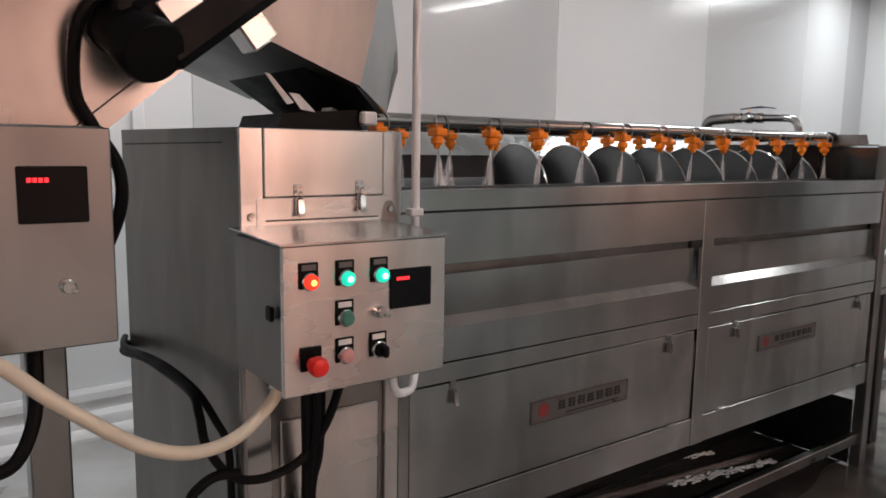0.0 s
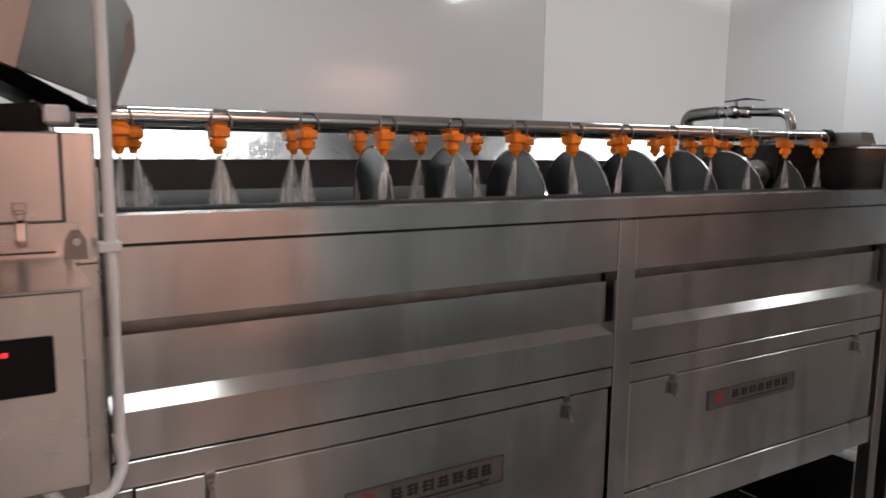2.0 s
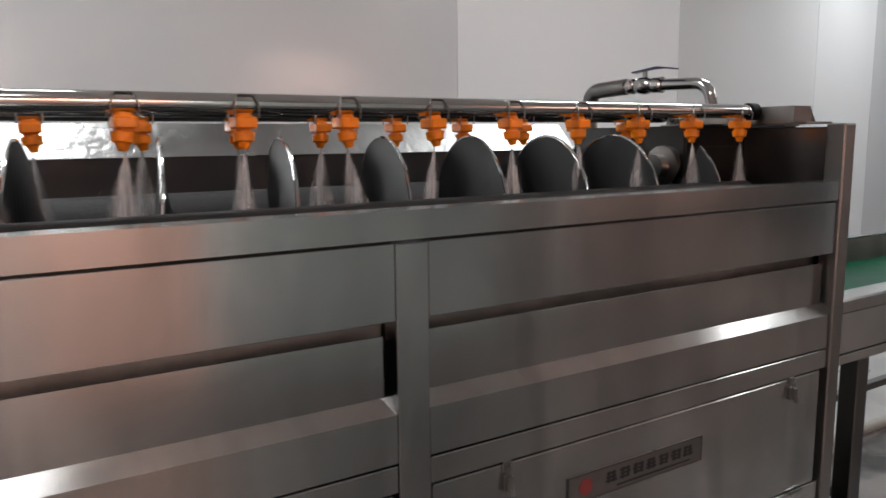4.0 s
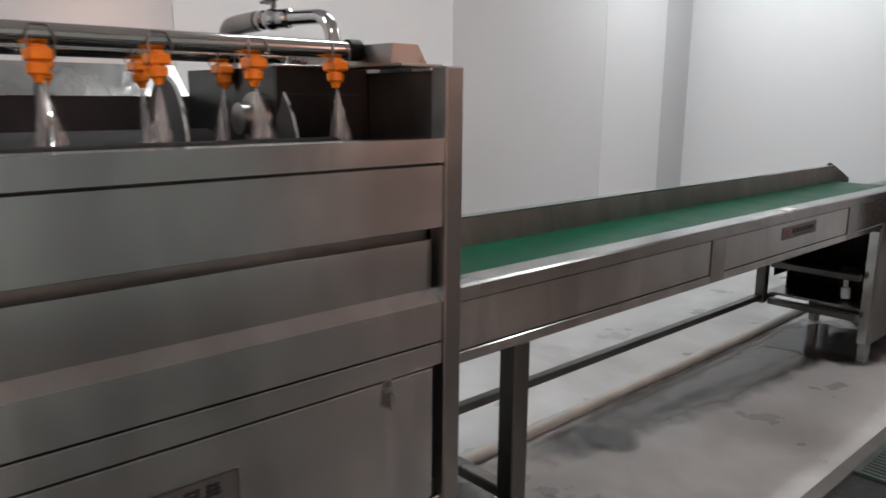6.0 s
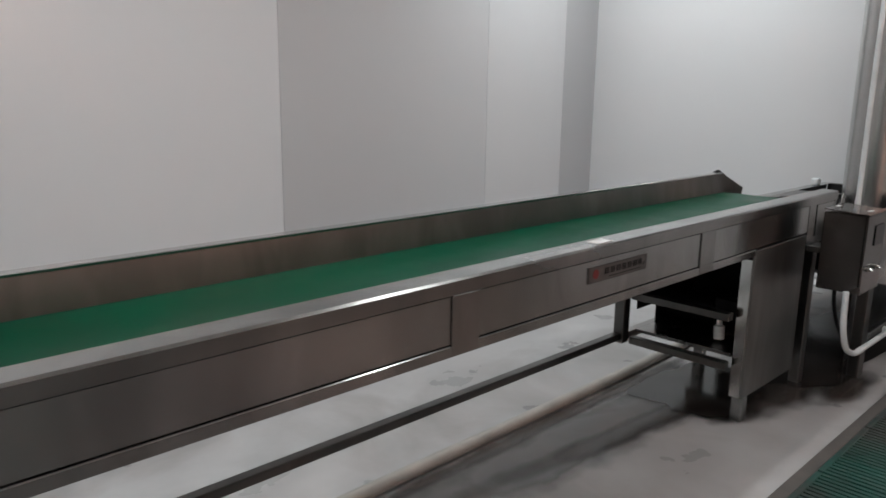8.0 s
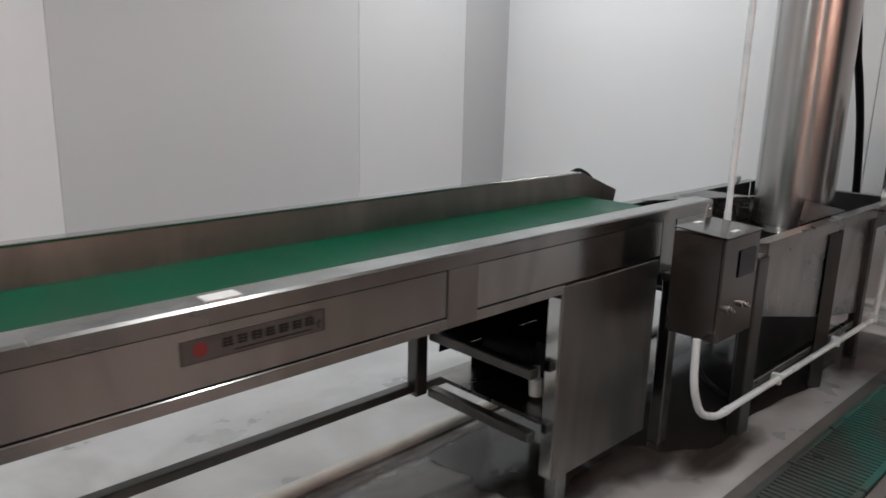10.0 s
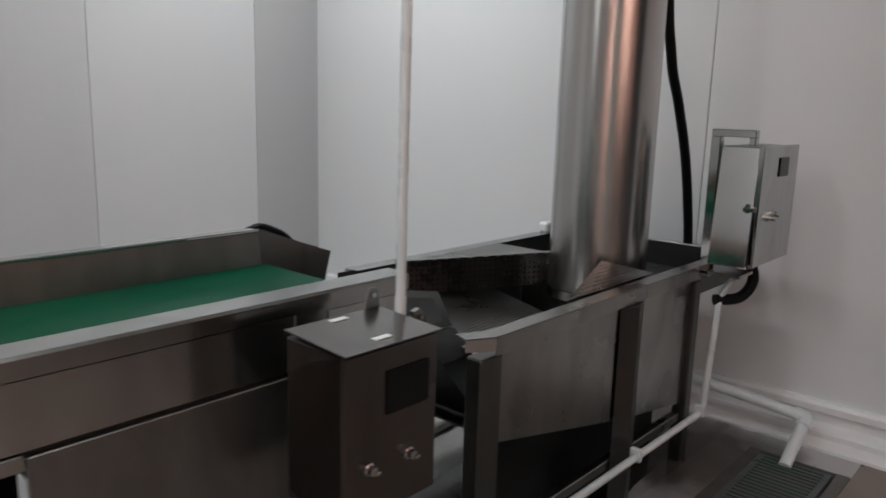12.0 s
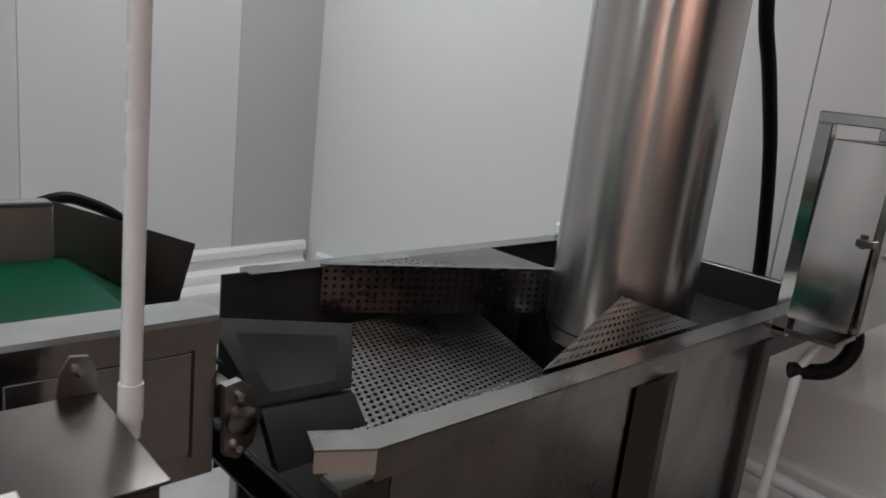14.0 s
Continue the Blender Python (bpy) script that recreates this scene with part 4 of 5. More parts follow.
front1 = part("door", bx(0.028, -0.104, BZ - 0.002, 0.398, -0.094, 1.240, 0.002), STEEL, cbox1)
display(0.275, 0.365, -0.104, 1.105, 1.185, front1)
cam_lock(0.332, -0.104, 1.014, front1)
push(0.20, -0.104, 1.02, front1, BLACK, r=0.0125, proud=0.010)
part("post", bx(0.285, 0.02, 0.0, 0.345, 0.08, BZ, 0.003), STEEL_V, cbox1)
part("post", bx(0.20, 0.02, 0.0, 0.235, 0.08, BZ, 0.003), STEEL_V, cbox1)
part("cable_gland", lathe(bmesh.new(), (0.394, 0.03, 1.15), (1, 0, 0), [(0, 0.016), (0.006, 0.016), (0.008, 0.011), (0.012, 0.010)], 14), BLACK, cbox1)

# ---- inclined elevator with its head cover ----
elev = thing("elevator", (0.1, 0.2, 0), "inclined stainless elevator conveyor with a black drive motor", "elevator")
ca, sa = math.cos(math.radians(40)), math.sin(math.radians(40))


def along(s, h, y):
    """A place s along the slope and h above its lower edge."""
    return (0.397 + s * ca - h * sa, y, 1.243 + s * sa + h * ca)


for y in (0.0, 0.42):
    part("side_panel", sl([along(-1.7, 0.018, y), along(0.62, 0.018, y), along(0.62, 0.27, y), along(-1.7, 0.27, y)], (0, 0.006, 0)), STEEL_LIT, elev)
    part("flange", sl([along(-1.7, -0.014, y - 0.006), along(0.50, -0.014, y - 0.006), along(0.50, 0.016, y - 0.006), along(-1.7, 0.016, y - 0.006)], (0, 0.03, 0)), STEEL_LIT, elev)
    part("top_flange", sl([along(-1.7, 0.27, y - 0.006), along(0.62, 0.27, y - 0.006), along(0.62, 0.295, y - 0.006), along(-1.7, 0.295, y - 0.006)], (0, 0.02, 0)), STEEL, elev)
part("belt", sl([along(-1.7, 0.10, 0.01), along(0.55, 0.10, 0.01), along(0.55, 0.108, 0.01), along(-1.7, 0.108, 0.01)], (0, 0.41, 0)), RUBBER, elev)
part("bottom_plate", sl([along(-1.7, 0.0, 0.008), along(0.45, 0.0, 0.008), along(0.45, 0.004, 0.008), along(-1.7, 0.004, 0.008)], (0, 0.41, 0)), STEEL_WORN_DIM, elev)
mt = part("drive_motor", lathe(bmesh.new(), (0.432, -0.005, 1.412), (0.26, -0.82, -0.50), [(0, 0.052), (0.02, 0.052), (0.022, 0.047), (0.085, 0.047), (0.087, 0.051), (0.118, 0.051), (0.126, 0.046), (0.127, 0.030)], 24), BLACK, elev, "black drive motor")
part("terminal_box", bx(0.415, -0.085, 1.405, 0.475, -0.03, 1.435, 0.006), BLACK, mt)
part("motor_plate", bx(-0.034, -0.14, 0.0, 0.034, -0.132, 0.036, 0.002, m=pose(0.515, 0.03, 1.415, 0, -38, 0)), STEEL_LIT, mt)
part("gear_housing", bx(-0.13, -0.10, -0.045, 0.11, 0.0, 0.070, 0.014, m=pose(0.575, 0.0, 1.44, 0, -38, 0)), BLACK, elev, "black gear housing")
part("bearing_block", bx(-0.026, -0.06, -0.032, 0.026, 0.0, 0.032, 0.004, m=pose(0.641, 0.0, 1.413, 0, -38, 0)), STEEL_LIT, elev)
hd = part("head_cover", sl([(0.645, 0.0, 1.418), (0.871, 0.0, 1.335), (0.902, 0.0, 1.451), (0.925, 0.0, 1.62), (0.84, 0.0, 1.72), (0.60, 0.0, 1.72), (0.60, 0.0, 1.45)], (0, 0.56, 0)), STEEL_SHADED, elev, "stainless head cover")
part("nose_side", sl([(0.872, 0.002, 1.335), (0.903, 0.002, 1.451), (0.926, 0.002, 1.62), (0.982, 0.10, 1.53), (1.044, 0.14, 1.44), (1.046, 0.14, 1.386), (1.011, 0.13, 1.293)], (-0.003, 0.004, 0)), STEEL_WORN_DIM, hd)
part("nose_front", sl([(0.982, 0.10, 1.53), (1.044, 0.14, 1.44), (1.046, 0.14, 1.386), (1.011, 0.13, 1.293)], (0, 0.36, 0)), STEEL_WORN_DIM, hd)
part("rubber_flap", sl([(0.775, 0.06, 1.372), (0.875, 0.02, 1.335), (0.99, 0.12, 1.283), (0.93, 0.10, 1.285), (0.86, 0.06, 1.318)], (0, 0.40, 0)), RUBBER, elev, "black rubber flap")
part("plastic_strip", sl([(0.700, 0.05, 1.352), (0.710, 0.05, 1.350), (0.757, 0.05, 1.300), (0.744, 0.05, 1.296)], (0, 0.004, 0)), PVC, elev, "white plastic strip")
part("plastic_strip", sl([(0.746, 0.046, 1.318), (0.766, 0.046, 1.316), (0.800, 0.046, 1.284), (0.770, 0.046, 1.288)], (0, 0.004, 0)), PVC, elev, "white plastic strip")
part("plastic_clip", bx(0.902, 0.040, 1.262, 0.936, 0.060, 1.290, 0.004), PVC, elev, "white plastic clip")
part("support_leg", bx(-0.55, 0.02, 0, -0.50, 0.07, 0.60, 0.003), STEEL_V, elev)
part("support_leg", bx(-0.55, 0.36, 0, -0.50, 0.41, 0.60, 0.003), STEEL_V, elev)
part("motor_cable", sw(spline([(0.43, -0.06, 1.46), (0.375, -0.05, 1.40), (0.368, -0.02, 1.30), (0.392, -0.014, 1.245), (0.428, -0.004, 1.185), (0.432, 0.0, 1.12), (0.412, 0.02, 1.05), (0.396, 0.05, 1.00)], 6), 0.010, 10), RUBBER, elev)

# conduits, hose and cables at the boxes
def conduit(base, runs, r, label):
    """runs: the bent pieces of one conduit; neighbours are joined by a sleeve."""
    c = thing("conduit", base, label, "conduit", "conduits")
    for k, (name, pts) in enumerate(runs):
        part(name, sw(pts, r, 12), PVC, c)
        if k:
            a, b = Vector(pts[0]), Vector(pts[1])
            d = (b - a).normalized() * 0.018
            part("sleeve", cy(a - d, a + d, r + 0.0016, seg=14), PVC, c)


conduit((0.97, -0.045, 0.83), [("pipe", [(0.970, -0.045, CEIL), (0.972, -0.045, 0.80)]),
                               ("bend", rounded([(0.972, -0.045, 0.80), (0.975, -0.046, 0.77), (0.955, -0.065, 0.735), (0.885, -0.11, 0.748), (0.858, -0.13, 0.835)], 0.04, 6))],
        0.0085, "thin white plastic conduit running down to the control box")
single("conduit_clip", bx(0.955, -0.056, 1.085, 0.985, -0.034, 1.100, 0.002), PVC, "white plastic conduit clip", "clip")
hose = thing("hose", (0.45, -0.21, 0.77), "slack beige plastic hose between the control boxes", "hose")
HOSE = [(0.630, -0.16, 0.835), (0.611, -0.17, 0.807), (0.542, -0.20, 0.773), (0.465, -0.22, 0.772), (0.389, -0.22, 0.803), (0.297, -0.20, 0.874), (0.236, -0.19, 0.932), (0.19, -0.14, 0.955), (0.17, -0.10, 0.955)]
part("tube", sw(spline(HOSE, 8), 0.0105, 12), BEIGE, hose)
part("gland", cy((0.630, -0.16, 0.838), (0.622, -0.164, 0.822), 0.0135, seg=14), PVC, hose)
part("gland", cy((0.172, -0.104, 0.955), (0.180, -0.122, 0.955), 0.0135, seg=14), PVC, hose)
BELOW = "black rubber cable hanging below the control box"
single("cable", sw(spline([(0.562, 0.57, 0.745), (0.54, 0.52, 0.748), (0.528, 0.45, 0.756), (0.540, 0.30, 0.772), (0.561, 0.10, 0.759), (0.559, 0.04, 0.731), (0.558, 0.0, 0.685), (0.584, -0.04, 0.639),
                           (0.628, -0.06, 0.627), (0.687, -0.06, 0.633), (0.727, -0.06, 0.655), (0.752, -0.09, 0.72), (0.763, -0.12, 0.80), (0.764, -0.12, 0.835)], 6), 0.0085, 10), RUBBER,
       "black rubber cable slung from the hopper to the control box", "cable", "cables")
single("cable", sw(spline([(0.555, 0.57, 0.762), (0.535, 0.50, 0.764), (0.530, 0.42, 0.770), (0.552, 0.26, 0.775), (0.575, 0.12, 0.755), (0.596, 0.06, 0.705), (0.609, 0.035, 0.66), (0.612, 0.03, 0.55), (0.612, 0.03, 0.30), (0.60, 0.01, 0.010)], 6),
                   0.0075, 10), RUBBER, "black rubber cable running down the hopper's side", "cable", "cables")
single("cable", sw(spline([(0.600, -0.045, 0.640), (0.56, -0.045, 0.645), (0.530, -0.045, 0.632), (0.512, -0.045, 0.605), (0.505, -0.05, 0.50), (0.505, -0.05, 0.25), (0.50, -0.06, 0.010)], 6), 0.0095, 10), RUBBER,
       "black rubber cable reaching down to the floor", "cable", "cables")
for k, (px, py, r) in enumerate(((0.705, -0.10, 0.009), (0.722, -0.105, 0.010), (0.738, -0.095, 0.008))):
    single("cable", sw(spline([(px, py, 0.835), (px + 0.004, py + 0.01, 0.75), (0.726 + 0.010 * k, -0.055 - 0.006 * k, 0.65), (0.731 + 0.006 * k, -0.040, 0.55), (0.728 + 0.012 * k, -0.03, 0.30), (0.70 + 0.03 * k, -0.03, 0.011)], 6), r, 10),
           RUBBER, BELOW, "cable", "cables")
single("cable", sw(spline([(0.30, 0.0, 0.925), (0.29, -0.02, 0.80), (0.25, -0.03, 0.73), (0.19, -0.03, 0.76), (0.17, 0.0, 0.925)], 6), 0.011, 10), RUBBER, "black rubber cable looped below the control box", "cable", "cables")

# ---- inspection conveyor ----
C0, C1, CF, CB = 3.20, 6.57, 0.09, 0.585
conv = thing("belt_conveyor", (4.8, 0.33, 0), "stainless steel inspection conveyor with a green belt", "conveyor")
part("infeed_plate", bx(C0 - 0.012, CF + 0.076, 0.68, C0, CB, 0.80, 0.002), STEEL_WORN_DIM, conv)
part("front_rail", prism_x([(CF, 0.816), (CF + 0.005, 0.821), (CF + 0.062, 0.823), (CF + 0.062, 0.816), (CF + 0.012, 0.814), (CF + 0.006, 0.787), (CF, 0.787)], C0, C1), TOP_RAIL, conv)
for a, b in ((C0, 4.288), (4.376, 5.380), (5.478, C1 - 0.30)):
    part("side_panel", bx(a, CF + 0.003, 0.6785, b, CF + 0.012, 0.7845, 0.001), STEEL, conv)
part("dark_gap", bx(C0, CF + 0.0135, 0.655, C1 - 0.29, CF + 0.016, 0.80), INK, conv, smooth=None)
for a, b in ((4.290, 4.374), (5.382, 5.476)):
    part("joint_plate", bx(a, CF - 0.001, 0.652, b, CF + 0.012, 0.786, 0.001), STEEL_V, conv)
part("bottom_rail", bx(C0, CF, 0.650, 5.80, CF + 0.035, 0.6755, 0.002), STEEL, conv)
nameplate(4.78, 5.06, CF + 0.003, 0.725, 0.768, conv)
part("end_cover", bx(C1 - 0.297, CF + 0.003, 0.62, C1, CF + 0.012, 0.790, 0.002), STEEL_V, conv)
part("end_hatch", bx(C1 - 0.22, CF + 0.0005, 0.655, C1 - 0.032, CF + 0.0025, 0.781, 0.001), STEEL, conv)
part("hatch_gap", bx(C1 - 0.032, CF + 0.001, 0.650, C1 - 0.028, CF + 0.0025, 0.783), INK, conv, smooth=None)
part("end_cap", bx(C1 - 0.010, CF + 0.012, 0.62, C1, CF + 0.07, 0.80, 0.002), STEEL_V, conv)
part("back_rail", prism_x([(CB - 0.020, 0.70), (CB, 0.851), (CB + 0.012, 0.851), (CB + 0.012, 0.66), (CB - 0.012, 0.66)], C0, 6.53), STEEL_SHADED, conv)
part("back_lip", bx(C0, CB - 0.004, 0.848, 6.53, CB + 0.030, 0.856, 0.002), STEEL_BRIGHT, conv)
wing = sl([(6.532, CB, 0.65), (6.532, CB, 0.856), (6.768, CB, 0.769), (6.736, CB, 0.65)], (0, 0.004, 0))
part("wing_plate", wing, STEEL_WORN_DIM, conv)
part("side_guide", bx(C0, CF + 0.060, 0.758, C1 - 0.02, CF + 0.064, 0.8155), STEEL, conv)
part("belt", prism_x([(CF + 0.066, 0.761), (CF + 0.066, 0.766), (CB - 0.0105, 0.766), (CB - 0.0105, 0.761)], C0, 6.545), BELT, conv, "green belt")
part("belt_slope", sl([(6.545, CF + 0.066, 0.766), (6.545, CB - 0.0105, 0.766), (6.655, CB - 0.0115, 0.690), (6.655, CF + 0.15, 0.690)], (0, 0, -0.005)), BELT, conv)
part("nose_roller", cy((6.63, CF + 0.10, 0.66), (6.63, CB - 0.003, 0.66), 0.025, seg=24), STEEL_WORN_DIM, conv)
part("belt_return", bx(C0, CF + 0.08, 0.674, 6.47, CB - 0.003, 0.679), BELT, conv)
part("lower_deck", bx(C0, CF + 0.04, 0.70, 6.40, CB - 0.01, 0.704), STEEL_WORN_DIM, conv)
part("sticker", bx(4.835, CF + 0.012, 0.8215, 4.90, CF + 0.047, 0.8240), LABEL, conv, "white paper sticker", smooth=None)
for lx in (3.417,):
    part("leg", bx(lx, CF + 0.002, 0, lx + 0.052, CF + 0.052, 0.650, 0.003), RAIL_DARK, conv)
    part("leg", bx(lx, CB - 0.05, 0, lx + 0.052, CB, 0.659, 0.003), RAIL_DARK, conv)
    part("cross_rail", bx(lx + 0.006, CF + 0.05, 0.245, lx + 0.046, CB - 0.05, 0.275, 0.003), STEEL_WORN_DIM, conv)
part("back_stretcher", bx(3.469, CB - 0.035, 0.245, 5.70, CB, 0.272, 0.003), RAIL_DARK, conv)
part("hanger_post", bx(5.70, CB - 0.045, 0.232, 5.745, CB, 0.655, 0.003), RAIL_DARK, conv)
part("leg", bx(6.40, CB - 0.045, 0, 6.445, CB, 0.664, 0.003), STEEL_WORN_DIM, conv)
part("leg", bx(6.395, CF + 0.012, 0, 6.44, CF + 0.055, 0.62, 0.003), STEEL_WORN_DIM, conv)
part("drive_cover", bx(5.803, CF + 0.001, 0.11, 6.266, CF + 0.011, 0.669, 0.002), STEEL_SHADED, conv, "plain steel drive cover plate")
part("drive_cover_edge", bx(5.803, CF + 0.010, 0.11, 5.812, CF + 0.05, 0.634, 0.001), STEEL_BRIGHT, conv)
part("cover_leg", bx(5.84, CF + 0.012, 0, 5.885, CF + 0.055, 0.15, 0.003), STEEL_V, conv)
for zz in (0.235, 0.42):
    part("cross_rail", bx(5.745, CF + 0.05, zz - 0.012, 5.78, CB - 0.045, zz + 0.018, 0.003), RAIL_DARK, conv)
part("lower_rail", bx(5.745, CB - 0.04, 0.24, 6.40, CB - 0.005, 0.27, 0.003), STEEL_WORN_DIM, conv)
# near-black sheets around the drive bay, added to give its deep shade
part("rear_shade_screen", bx(5.79, CB - 0.05, 0.36, 6.40, CB - 0.046, 0.66), INSIDE, conv)
part("rear_shade_screen", bx(5.93, CB - 0.055, 0.25, 6.40, CB - 0.051, 0.36), INSIDE, conv)
part("drive_end_shade", bx(6.255, CF + 0.012, 0.12, 6.262, CB - 0.05, 0.66), INSIDE, conv)
part("drive_top_shade", bx(5.79, CF + 0.04, 0.655, 6.25, CB - 0.05, 0.66), INSIDE, conv)
md = part("drive_motor", cy((6.02, 0.30, 0.36), (6.02, 0.52, 0.36), 0.062, seg=20), BLACK, conv, "dark drive motor")
part("gearbox", bx(5.95, 0.18, 0.28, 6.10, 0.30, 0.44, 0.012), BLACK, md)
part("motor_tray", bx(5.80, 0.14, 0.262, 6.24, 0.54, 0.274), STEEL_WORN_DIM, conv)
part("white_plug", lathe(bmesh.new(), (5.90, 0.24, 0.285), (0.1, 0.1, 1), [(0, 0.020), (0.05, 0.022), (0.055, 0.012), (0.09, 0.010)], 14), PVC, conv, "white plastic plug")

single("cable", sw(spline([(6.47, 0.63, 0.72), (6.49, 0.625, 0.82), (6.546, 0.62, 0.853), (6.592, 0.62, 0.845), (6.649, 0.62, 0.811), (6.69, 0.62, 0.74), (6.70, 0.625, 0.55)], 6), 0.010, 10), RUBBER, "black rubber cable arched over the conveyor's end", "cable", "cables")
# floor pipe behind the conveyor
single("floor_pipe", sw([(2.6, 0.635, 0.023), (4.2, 0.637, 0.023), (5.9, 0.650, 0.023), (7.6, 0.700, 0.023)], 0.0225, 14), BEIGE_GREY, "grey-white drain pipe lying on the floor", "pipe")

# ---- control box at the conveyor's end ----
K0, K1, KF, KB, KZ0, KZ1 = 6.192, 6.406, -0.143, 0.012, 0.485, 0.786
kbox = thing("control_box", (6.3, -0.06, KZ0), "stainless control box hung on the conveyor's end", "control box")
part("body", bx(K0, KF + 0.008, KZ0, K1, KB, KZ1 - 0.004, 0.003), BOX_STEEL, kbox)
kd = part("door", bx(K0 - 0.001, KF, KZ0 - 0.002, K1 + 0.001, KF + 0.008, KZ1 - 0.006, 0.002), BOX_STEEL, kbox)
part("lid", sl([(K0 - 0.006, KF - 0.006, KZ1 - 0.003), (K1 + 0.006, KF - 0.006, KZ1 - 0.003), (K1 + 0.004, KB, KZ1 + 0.006), (K0 - 0.004, KB, KZ1 + 0.006)], (0, 0, 0.003)), BOX_STEEL, kbox)
display(6.280, 6.384, KF, 0.660, 0.738, kd, lit=False)
cam_lock(6.239, KF, 0.578, kd)
cam_lock(6.333, KF, 0.575, kd)
for sx, sy in ((6.277, -0.010), (6.275, -0.124)):
    sz = KZ1 + 0.001 + 0.0555 * (sy + 0.014 - KF)
    part("sticker", bx(sx, sy, sz - 0.004, sx + 0.038, sy + 0.014, sz), LABEL, kbox, "small white label", smooth=None)
hx = 6.393
part("hanger_lug", sl([(hx - 0.020, KB + 0.001, KZ1 - 0.01), (hx + 0.020, KB + 0.001, KZ1 - 0.01), (hx + 0.017, KB + 0.001, KZ1 + 0.030), (hx + 0.010, KB + 0.001, KZ1 + 0.046), (hx - 0.006, KB + 0.001, KZ1 + 0.048), (hx - 0.014, KB + 0.001, KZ1 + 0.034)], (0, 0.004, 0)), STEEL_WORN_DIM, kbox)
bolt(hx, KB + 0.001, KZ1 + 0.034, kbox)
part("bracket", bx(6.29, KB + 0.001, 0.60, 6.39, CF + 0.002, 0.625, 0.002), RAIL_DARK, kbox)
conduit((6.43, -0.03, 0.76), [("pipe", [(6.44, -0.028, CEIL), (6.431, -0.028, 1.3), (6.425, -0.03, 0.80)]), ("socket", [(6.425, -0.03, 0.80), (6.4245, -0.03, 0.765)])],
        0.0095, "thin white plastic conduit running down to the control box")
conduit((7.0, -0.12, 0.2), [("bend", rounded([(6.15, -0.11, 0.50), (6.15, -0.115, 0.36), (6.20, -0.12, 0.26), (6.30, -0.125, 0.225), (6.36, -0.1246, 0.2242)], 0.07, 8)),
                            ("pipe", [(6.36, -0.1246, 0.2242), (7.68, -0.1156, 0.2062)]),
                            ("elbow", rounded([(7.68, -0.1156, 0.2062), (7.765, -0.115, 0.205), (7.775, -0.115, 0.29)], 0.07, 8)),
                            ("riser", rounded([(7.775, -0.115, 0.29), (7.815, -0.115, 0.59), (7.90, -0.13, 0.645), (7.93, -0.14, 0.70)], 0.07, 8))],
        0.011, "white plastic conduit bent along the tank's side")
for cx0 in (6.75, 7.30, 7.74):
    single("conduit_clip", bx(cx0 - 0.008, -0.132, 0.196, cx0 + 0.008, -0.098, 0.236, 0.003), PVC, "white plastic conduit clip", "clip", "clips")

single("cable", sw(spline([(6.312, -0.02, 0.486), (6.319, -0.02, 0.432), (6.342, -0.02, 0.376), (6.396, -0.02, 0.300), (6.49, -0.01, 0.235), (6.68, 0.02, 0.13), (6.86, 0.04, 0.05), (7.0, 0.05, 0.018)], 6), 0.0075, 10), RUBBER,
       "black rubber cable looped below the small control box", "cable", "cables")

# ---- soaking tank with perforated guides ----
tank = thing("soaking_tank", (7.25, 0.3, 0), "stainless steel soaking tank with perforated guide plates", "tank")
TZ, TF, TB, TX1 = 0.683, -0.053, 0.655, 7.80
part("front_rim", sl([(6.703, TF, TZ), (TX1, TF, TZ), (TX1, TF + 0.045, TZ), (6.72, TF + 0.045, TZ), (6.655, TF + 0.078, TZ), (6.638, TF + 0.035, TZ)], (0, 0, -0.003)), STEEL_WORN_DIM, tank)
part("front_skirt", bx(6.703, TF, TZ - 0.045, TX1, TF + 0.004, TZ - 0.0005, 0.001), STEEL_WORN_DIM, tank)
part("corner_skirt", sl([(6.703, TF, TZ - 0.001), (6.638, TF + 0.035, TZ - 0.001), (6.638, TF + 0.035, TZ - 0.030), (6.703, TF, TZ - 0.034)], (0.003, 0.004, 0)), STEEL_BRIGHT, tank)
part("back_rim", bx(6.91, TB - 0.02, TZ - 0.003, 8.17, TB + 0.03, TZ, 0.001), STEEL, tank)
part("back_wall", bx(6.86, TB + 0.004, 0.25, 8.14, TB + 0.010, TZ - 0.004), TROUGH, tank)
part("right_rim", bx(8.14, TF + 0.045, TZ - 0.003, 8.17, TB - 0.02, TZ, 0.001), STEEL_WORN_DIM, tank)
# the shade inside the outlet is put into its black colour
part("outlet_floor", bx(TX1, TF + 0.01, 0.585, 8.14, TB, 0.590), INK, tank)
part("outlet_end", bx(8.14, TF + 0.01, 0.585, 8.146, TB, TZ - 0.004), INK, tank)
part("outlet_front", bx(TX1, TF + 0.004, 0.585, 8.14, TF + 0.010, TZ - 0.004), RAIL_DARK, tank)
part("outlet_rim", bx(TX1 + 0.001, TF, TZ - 0.003, 8.17, TF + 0.044, TZ, 0.001), STEEL_WORN_DIM, tank)
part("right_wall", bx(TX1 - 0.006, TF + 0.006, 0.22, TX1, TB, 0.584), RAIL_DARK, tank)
part("front_wall", sl([(6.74, TF + 0.012, 0.42), (6.74, TF + 0.012, TZ - 0.004), (TX1 - 0.006, TF + 0.012, TZ - 0.004), (TX1 - 0.006, TF + 0.012, 0.21), (7.35, TF + 0.012, 0.285)], (0, 0.005, 0)), STEEL_WORN_DIM, tank)
